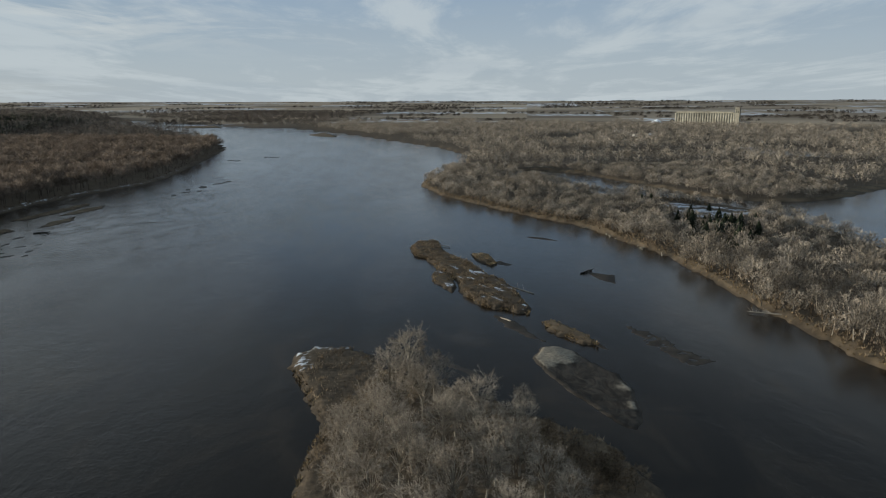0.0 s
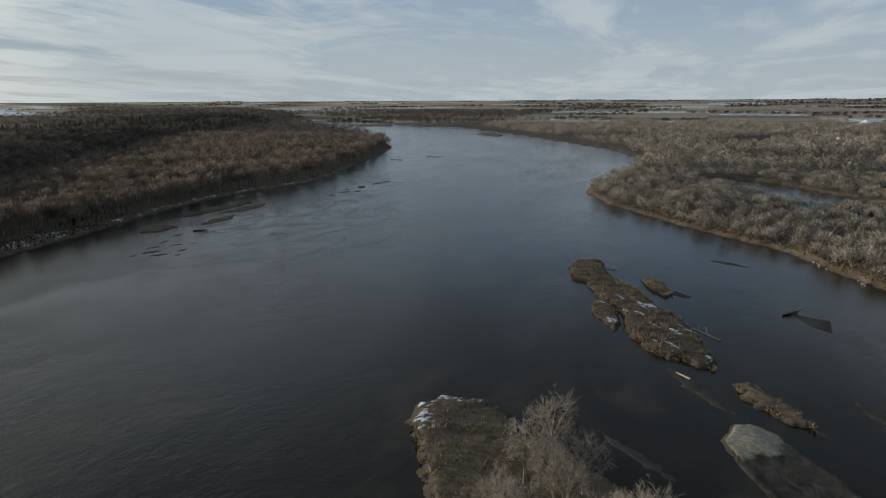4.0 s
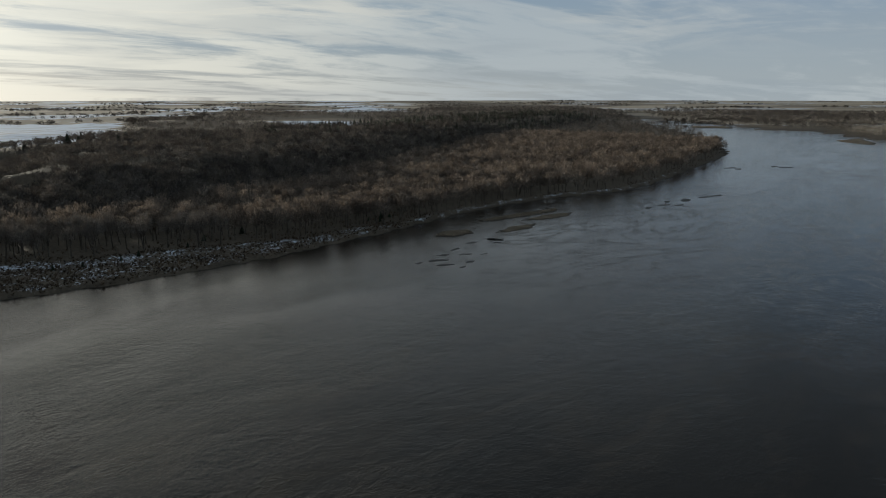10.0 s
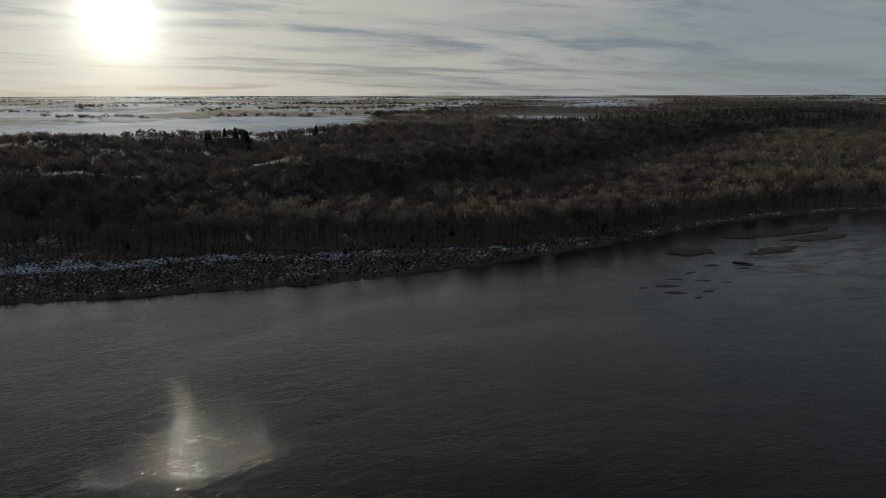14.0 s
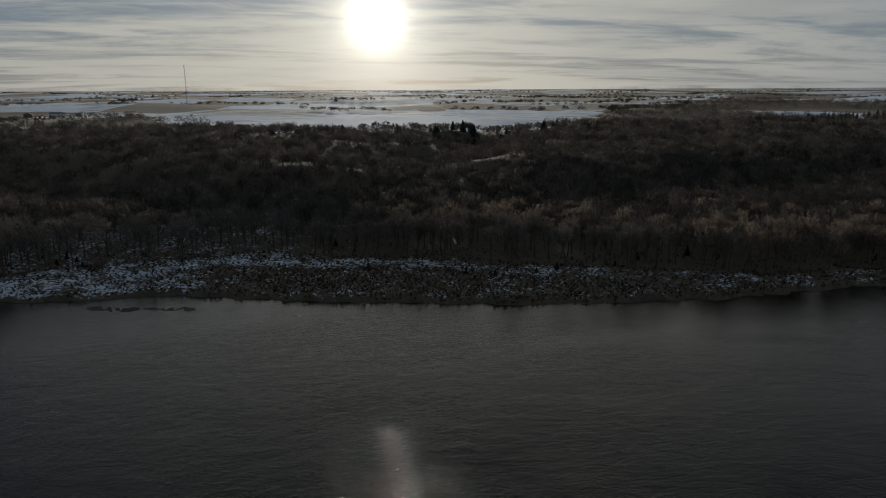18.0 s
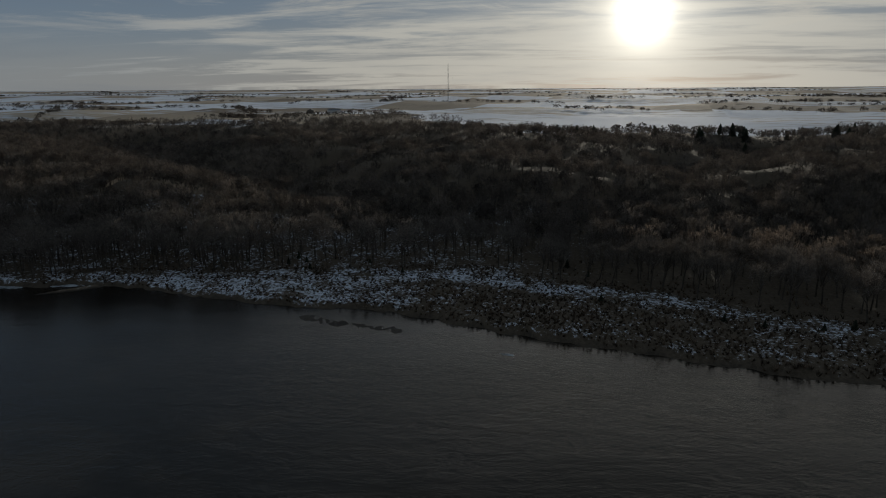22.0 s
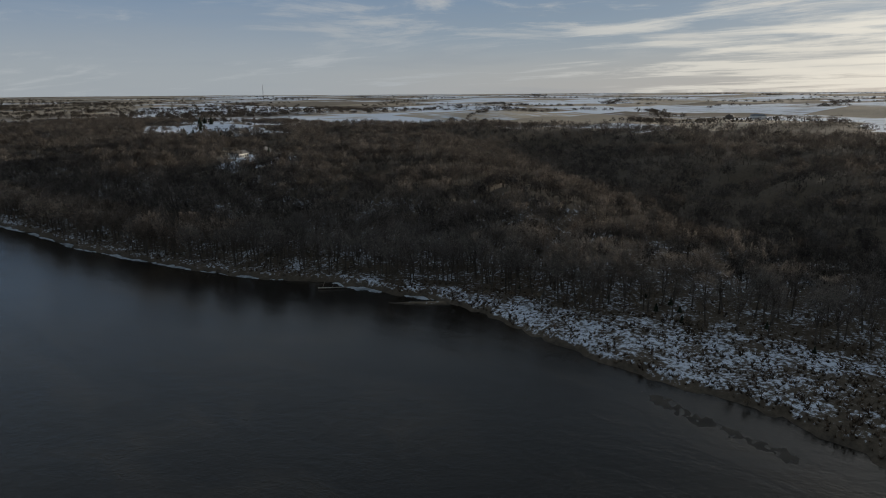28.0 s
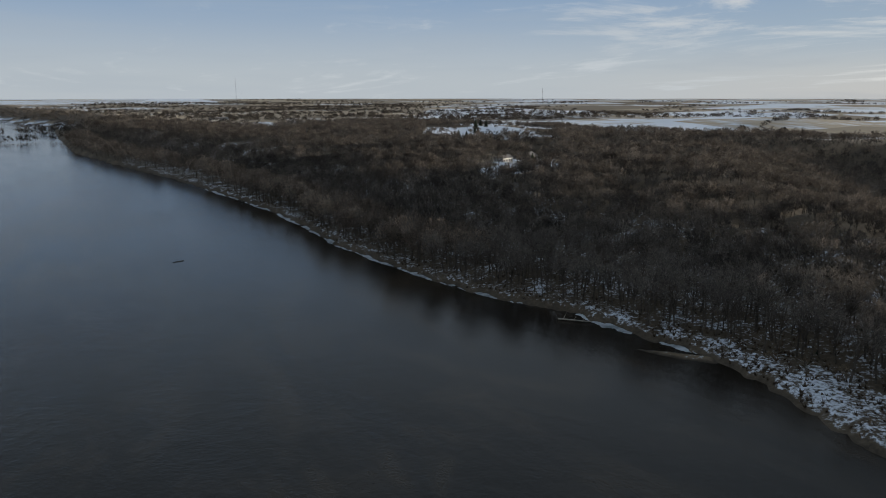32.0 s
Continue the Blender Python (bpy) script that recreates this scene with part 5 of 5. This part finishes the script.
copses = [row_of(-850, -270, -890, -205, 4, 1, 26), row_of(-905, -215, -1000, -80, 7, 2, 4), row_of(-1250, 120, -1230, 185, 4, 3, 16), row_of(-1270, 200, -1280, 245, 4, 4, 16),
          row_of(-1500, 380, -1560, 470, 6, 5, 20), row_of(-1640, 560, -1700, 660, 5, 6, 22), row_of(-910, -300, -840, -215, 6, 7, 10), row_of(-1080, -330, -1200, -420, 6, 8, 20),
          row_of(-1000, 560, -1150, 610, 9, 9, 8), row_of(-1150, 610, -1330, 760, 8, 10, 12), row_of(-1100, 690, -1400, 900, 8, 11, 10), row_of(-720, 120, -700, 330, 7, 12, 10),
          row_of(-760, -300, -720, -460, 8, 13, 14), row_of(-900, -560, -1300, -700, 10, 14, 14), row_of(-1000, -900, -1500, -900, 11, 15, 12), row_of(-640, -650, -620, -1000, 9, 16, 20),
          row_of(-1700, -300, -2100, -350, 9, 17, 24), row_of(-2000, 200, -2300, 240, 8, 18, 28), row_of(-2200, 800, -2500, 1000, 9, 19, 28), row_of(-1900, -900, -2300, -1100, 10, 20, 26),
          row_of(-2600, -200, -2900, -100, 9, 21, 34), row_of(-2400, 1500, -2700, 1700, 9, 22, 30), row_of(-1500, -1500, -1900, -1700, 10, 23, 26), row_of(-2700, 450, -2800, 650, 9, 24, 30),
          row_of(-1750, -1150, -1800, -1250, 6, 25, 20), row_of(-1050, -1500, -1400, -1900, 10, 26, 24), row_of(-1300, -480, -1420, -520, 6, 27, 24), row_of(-3300, -900, -3800, -1100, 12, 28, 40),
          row_of(-3300, 500, -3700, 900, 12, 29, 40), row_of(-3500, 1800, -3900, 2100, 13, 30, 40), row_of(-3000, -1900, -3500, -2300, 13, 31, 40), row_of(-2300, -2400, -2700, -2900, 13, 32, 40)]
for k in range(210):
    q = np.random.RandomState(700 + k)
    a, d = q.uniform(-0.95, 0.75), q.uniform(1700, 4700)
    cx, cy = d * math.sin(a + 0.1), d * math.cos(a + 0.1)
    if cy > 300 and signed(np.array([cx]), np.array([cy]), FOOT)[0] < -100:
        b = q.uniform(-0.3, 0.3)
        w = q.uniform(60, 260)
        copses.append(row_of(cx, cy, cx + w * math.cos(b), cy + w * math.sin(b), 7, 800 + k, 26))
for k in range(190):
    q = np.random.RandomState(2200 + k)
    cx, cy = q.uniform(-1300, -120), -950 - 2400 * q.uniform(0, 1) ** 1.6
    w = q.uniform(60, 260)
    copses.append(row_of(cx, cy, cx + w, cy + q.uniform(-40, 40), 10, 2400 + k, 22))
for k in range(150):
    q = np.random.RandomState(1200 + k)
    a, d = q.uniform(-1.05, 1.5), q.uniform(1200, 4300)
    cx, cy = -d * math.cos(a), -d * math.sin(a)
    b = a + math.pi / 2 + q.uniform(-0.5, 0.5)
    w = q.uniform(70, 330)
    copses.append(row_of(cx, cy, cx + w * math.cos(b), cy + w * math.sin(b), 9, 1400 + k, 18))
spots = np.concatenate(copses)
forest("field_trees", stand(spots[:, 0], spots[:, 1], 8, 13, 121), FAR, "bare shelterbelts and copses between farm fields", MAT_COPSE, 122)

q = np.random.RandomState(1601)
yard = np.array([(q.uniform(-425, -325), q.uniform(-340, -215)) for n in range(170)] + [(q.uniform(-620, -390), q.uniform(-750, -390)) for n in range(120)])
yard = yard[(in_fields(yard[:, 0], yard[:, 1]) > 2) & (yard[:, 0] > -640)]
forest("yard_trees", stand(yard[:, 0], yard[:, 1], 6, 11, 1602), MID, "bare trees scattered through snowy farmyards", seed=1603)

LONE = [(-712, 348, 11), (-765, -20, 9), (-745, -60, 9), (-735, -190, 9), (-790, -330, 8)]
lone = tree_thing("tree", *NEAR[2][:2], MAT_TWIG, "solitary leafless tree standing at a snowy field's edge", "tree", "lone field trees")
spots = [turned(px, py, float(height(np.array([px * 1.0]), np.array([py * 1.0]))[0]) - 0.1, px, h / 13) for px, py, h in LONE]
for m in spots[1:]:
    copy_thing(lone, m)
lone.matrix_basis = spots[0]


# ---------------------------------------------------------------- buildings and masts
def boxed(name, size, at, mat, parent, turn_z=0.0, label=""):
    bm = bmesh.new()
    bmesh.ops.create_cube(bm, size=1)
    for v in bm.verts:
        v.co = Vector((v.co.x * size[0], v.co.y * size[1], (v.co.z + 0.5) * size[2]))
    me = bpy.data.meshes.new(name)
    bm.to_mesh(me)
    bm.free()
    me.materials.append(mat)
    ob = part(name, me, parent, label)
    ob.matrix_basis = Matrix.Translation(at) @ Matrix.Rotation(turn_z, 4, "Z")
    return ob


def grain_elevator():
    a, b = Vector((518, 1555, 0)), Vector((622, 1481, 0))
    d = b - a
    base = new("grain_elevator")
    gz = float(height(np.array([571.0]), np.array([1517.0]))[0])
    base.matrix_basis = Matrix.Translation((a.x, a.y, gz - 0.3)) @ Matrix.Rotation(math.atan2(d.y, d.x), 4, "Z")
    n = 24
    dia = d.length / n
    v, f = rod((0, 0, 0), (0, 0, 25), dia / 2 + 0.12, dia / 2 + 0.12, 20)
    cap = np.array([[20 + (i), 20 + (i + 1), 20] for i in range(1, 19)])
    silo = mesh_from("silo", v, np.concatenate([f, cap]), [MAT_CONCRETE], True)
    for row in range(2):
        for i in range(n):
            part("silo", silo, base).matrix_basis = Matrix.Translation((dia * (i + 0.5), row * dia, 0))
    L = n * dia
    boxed("roof_slab", (L + 1, dia * 2 + 0.6, 0.7), (L / 2, dia / 2, 25.0), MAT_CONCRETE, base)
    boxed("gallery", (L * 0.94, 5.5, 3.2), (L * 0.49, dia / 2, 25.7), MAT_CONCRETE, base)
    boxed("headhouse", (9, 10, 37), (L + 3.0, dia / 2, 0), MAT_CONCRETE, base)
    boxed("headhouse_roof", (10, 11, 0.8), (L + 3.0, dia / 2, 37), MAT_CONCRETE, base)
    for k in range(5):
        boxed("window", (1.4, 0.3, 1.6), (L + 1.0 + 2.0 * (k % 2) * 2, dia / 2 - 5.1, 26 + 3 * (k // 2)), MAT_GLASS, base)
    boxed("loading_shed", (12, 9, 8), (L + 14.5, dia / 2, 0), MAT_STEEL, base)
    tagged(base, "long pale concrete grain elevator with a row of silos and headhouse", "grain elevator")
    pile = new("grain_storage_dome")
    v, f = rod((0, 0, 0), (0, 0, 9), 17, 0.6, 24)
    part("roof", mesh_from("roof", v, f, [MAT_SNOW], True), pile)
    v, f = rod((0, 0, -3), (0, 0, 0.3), 16.6, 16.6, 24)
    part("wall", mesh_from("wall", v, f, [MAT_STEEL], True), pile)
    pile.matrix_basis = Matrix.Translation((486, 1580, gz + 2))
    tagged(pile, "low pale conical grain storage roof beside the elevator", "storage dome")


def house(x, y, turn_z, w, l, h, label, roof_mat=None, wall_mat=None):
    base = new("house")
    z = float(height(np.array([x * 1.0]), np.array([y * 1.0]))[0])
    base.matrix_basis = turned(x, y, z - 0.3, turn_z, 1)
    boxed("wall", (l, w, h + 0.3), (0, 0, 0), wall_mat or MAT_WALL, base)
    bm = bmesh.new()
    e, rise = 0.5, w * 0.28
    pts = [(-l / 2 - e, -w / 2 - e, h + 0.2), (l / 2 + e, -w / 2 - e, h + 0.2), (l / 2 + e, w / 2 + e, h + 0.2), (-l / 2 - e, w / 2 + e, h + 0.2), (-l / 2 - e, 0, h + rise), (l / 2 + e, 0, h + rise)]
    vs = [bm.verts.new(p) for p in pts]
    for quad in ((0, 1, 5, 4), (2, 3, 4, 5), (0, 4, 3), (1, 2, 5), (3, 2, 1, 0)):
        bm.faces.new([vs[i] for i in quad])
    me = bpy.data.meshes.new("roof")
    bm.to_mesh(me)
    bm.free()
    me.materials.append(roof_mat or MAT_ROOF)
    roof = part("roof", me, base)
    boxed("chimney", (0.8, 0.8, 1.8), (l * 0.2, 0.4, h + rise * 0.6), MAT_CONCRETE, roof)
    for k in range(4):
        win = boxed("window", (1.2, 0.12, 1.2), (-l / 2 + l * (k + 0.7) / 4.3, -w / 2 - 0.03, 1.2), MAT_GLASS, base)
        boxed("frame", (1.4, 0.06, 0.12), (0, -0.04, 1.2), MAT_WALL, win)
        boxed("window", (1.2, 0.12, 1.2), (-l / 2 + l * (k + 0.7) / 4.3, w / 2 + 0.03, 1.2), MAT_GLASS, base)
    boxed("door", (1.0, 0.12, 2.1), (0.05 * l, -w / 2 - 0.04, 0.3), MAT_ROOF, base)
    return tagged(base, label, "house", "farm buildings")


def mast(x, y, top, face, label, guys=True):
    z = float(height(np.array([x * 1.0]), np.array([y * 1.0]))[0])
    base = new("radio_mast")
    base.matrix_basis = Matrix.Translation((x, y, z - 0.3))
    tall = top - z
    legs = [(face * math.cos(a), face * math.sin(a)) for a in (0.3, 2.4, 4.5)]
    for lx, ly in legs:
        part("leg", mesh_from("leg", *rod((lx, ly, 0), (lx * 0.7, ly * 0.7, tall), face * 0.13, face * 0.11, 5), [MAT_STEEL]), base)
    n = int(tall / (face * 2.4))
    v, f, count = [], [], 0
    for k in range(n):
        h0, h1 = tall * k / n, tall * (k + 1) / n
        for j in range(3):
            p, q2 = legs[j], legs[(j + 1) % 3]
            vv, ff = rod((p[0] * 0.9, p[1] * 0.9, h0), (q2[0] * 0.9, q2[1] * 0.9, h1), face * 0.06, face * 0.06, 3)
            v.append(vv)
            f.append(ff + count)
            count += len(vv)
    part("bracing", mesh_from("bracing", np.concatenate(v), np.concatenate(f), [MAT_STEEL]), base)
    if guys:
        for a in (0.3, 2.4, 4.5):
            part("guy_wire", mesh_from("guy_wire", *rod((math.cos(a) * tall * 0.5, math.sin(a) * tall * 0.5, 0), (0, 0, tall * 0.9), 0.05, 0.05, 3), [MAT_STEEL]), base)
    return tagged(base, label, "radio mast", "radio masts")


grain_elevator()
house(-400, -308, 0.6, 9, 20, 3.2, "long low farmhouse with a dark roof in a snowy yard")
house(-372, -288, 0.5, 7, 12, 3.0, "small house with a snow-dusted roof among cedars")
house(-490, -484, 0.4, 8, 14, 3.4, "white farm shed in a snowy yard", MAT_STEEL)
house(-455, -450, 1.9, 7, 11, 3.2, "small dark-roofed house beside a snowy drive")
house(-300, -1150, 0.2, 14, 30, 5, "pale farm shed in a distant snowy yard", MAT_STEEL)
house(-1090, -250, 0.3, 10, 18, 4.0, "dark farmhouse beside a shelterbelt", MAT_ROOF, MAT_ROOF)
house(-1140, -230, 1.0, 10, 22, 5.0, "pale farm shed beside a shelterbelt", MAT_STEEL)
house(312, 1039, 0.5, 8, 14, 4, "small white house among river woods", MAT_SNOW)
house(298, 1060, 0.2, 8, 14, 4, "small white house with a dark roof among river woods")
house(305, 1199, 0.5, 9, 16, 4, "small white house among river woods", MAT_SNOW)
mast(-1662, -136, 108, 1.1, "tall thin guyed lattice radio mast beyond snowy fields")
mast(-493, -2313, 118, 0.7, "distant thin guyed lattice radio mast")
mast(-1650, -2260, 92, 1.4, "distant thin lattice radio mast on the horizon", False)

# ice shelves along the bluff shore
q = np.random.RandomState(131)
bank_y = np.array([p[1] for p in LEFT_BANK[::-1]], float)
bank_x = np.array([p[0] for p in LEFT_BANK[::-1]], float)
for n, (y0, y1, iw) in enumerate([(-72, -96, 2.0), (-98, -128, 2.6), (-130, -158, 2.2), (-160, -190, 2.0), (-194, -222, 1.8), (-226, -262, 2.2), (-268, -310, 2.2), (-38, -58, 2.4), (-20, -34, 1.2), (-320, -380, 2.5)]):
    yy = np.linspace(y0, y1, 9)
    xx = np.interp(yy, bank_y, bank_x)
    outer = [(float(a + 1.0 + iw * q.uniform(0.3, 1.0) * math.sin(math.pi * (k + 0.5) / 9)), float(b)) for k, (a, b) in enumerate(zip(xx, yy))]
    inner = [(float(a - 1.5), float(b)) for a, b in zip(xx, yy)]
    tagged(mound("ice_shelf", outer + inner[::-1], 0.10, 0.12, 0.6, "thin grey ice shelf frozen to the shore", "ice", mat=MAT_ICE, rough=0.03, ragged=0.35, seed=140 + n), group="ice along the shore")
mound("mud_bar", [(-274, -14), (-269, -19), (-264.5, -26), (-264, -29), (-267, -27), (-272, -22), (-278, -18)], 0.25, 0.25, 0.4, "thin snowy mud spit at the end of the open strip", "mud bar", lambda x, y: 0.4 + 0 * x, ragged=0.3, seed=159)
mound("mud_bar", [(-258, 52), (-254, 60), (-251, 72), (-249, 86), (-252, 84), (-255, 70), (-258, 60)], 0.01, 0.03, 0.5, "thin drowned mud bar near the shore", "mud bar", mat=MAT_WET_SAND, rough=0.06, ragged=1.3, seed=160)
mound("ice_floe", [(-239.5, 110), (-238.6, 111), (-238.3, 113.5), (-239.2, 114), (-240, 112)], 0.05, 0.1, 0.3, "thin grey ice sheet adrift near the shore", "ice", mat=MAT_ICE, rough=0.02, ragged=0.15, seed=161)
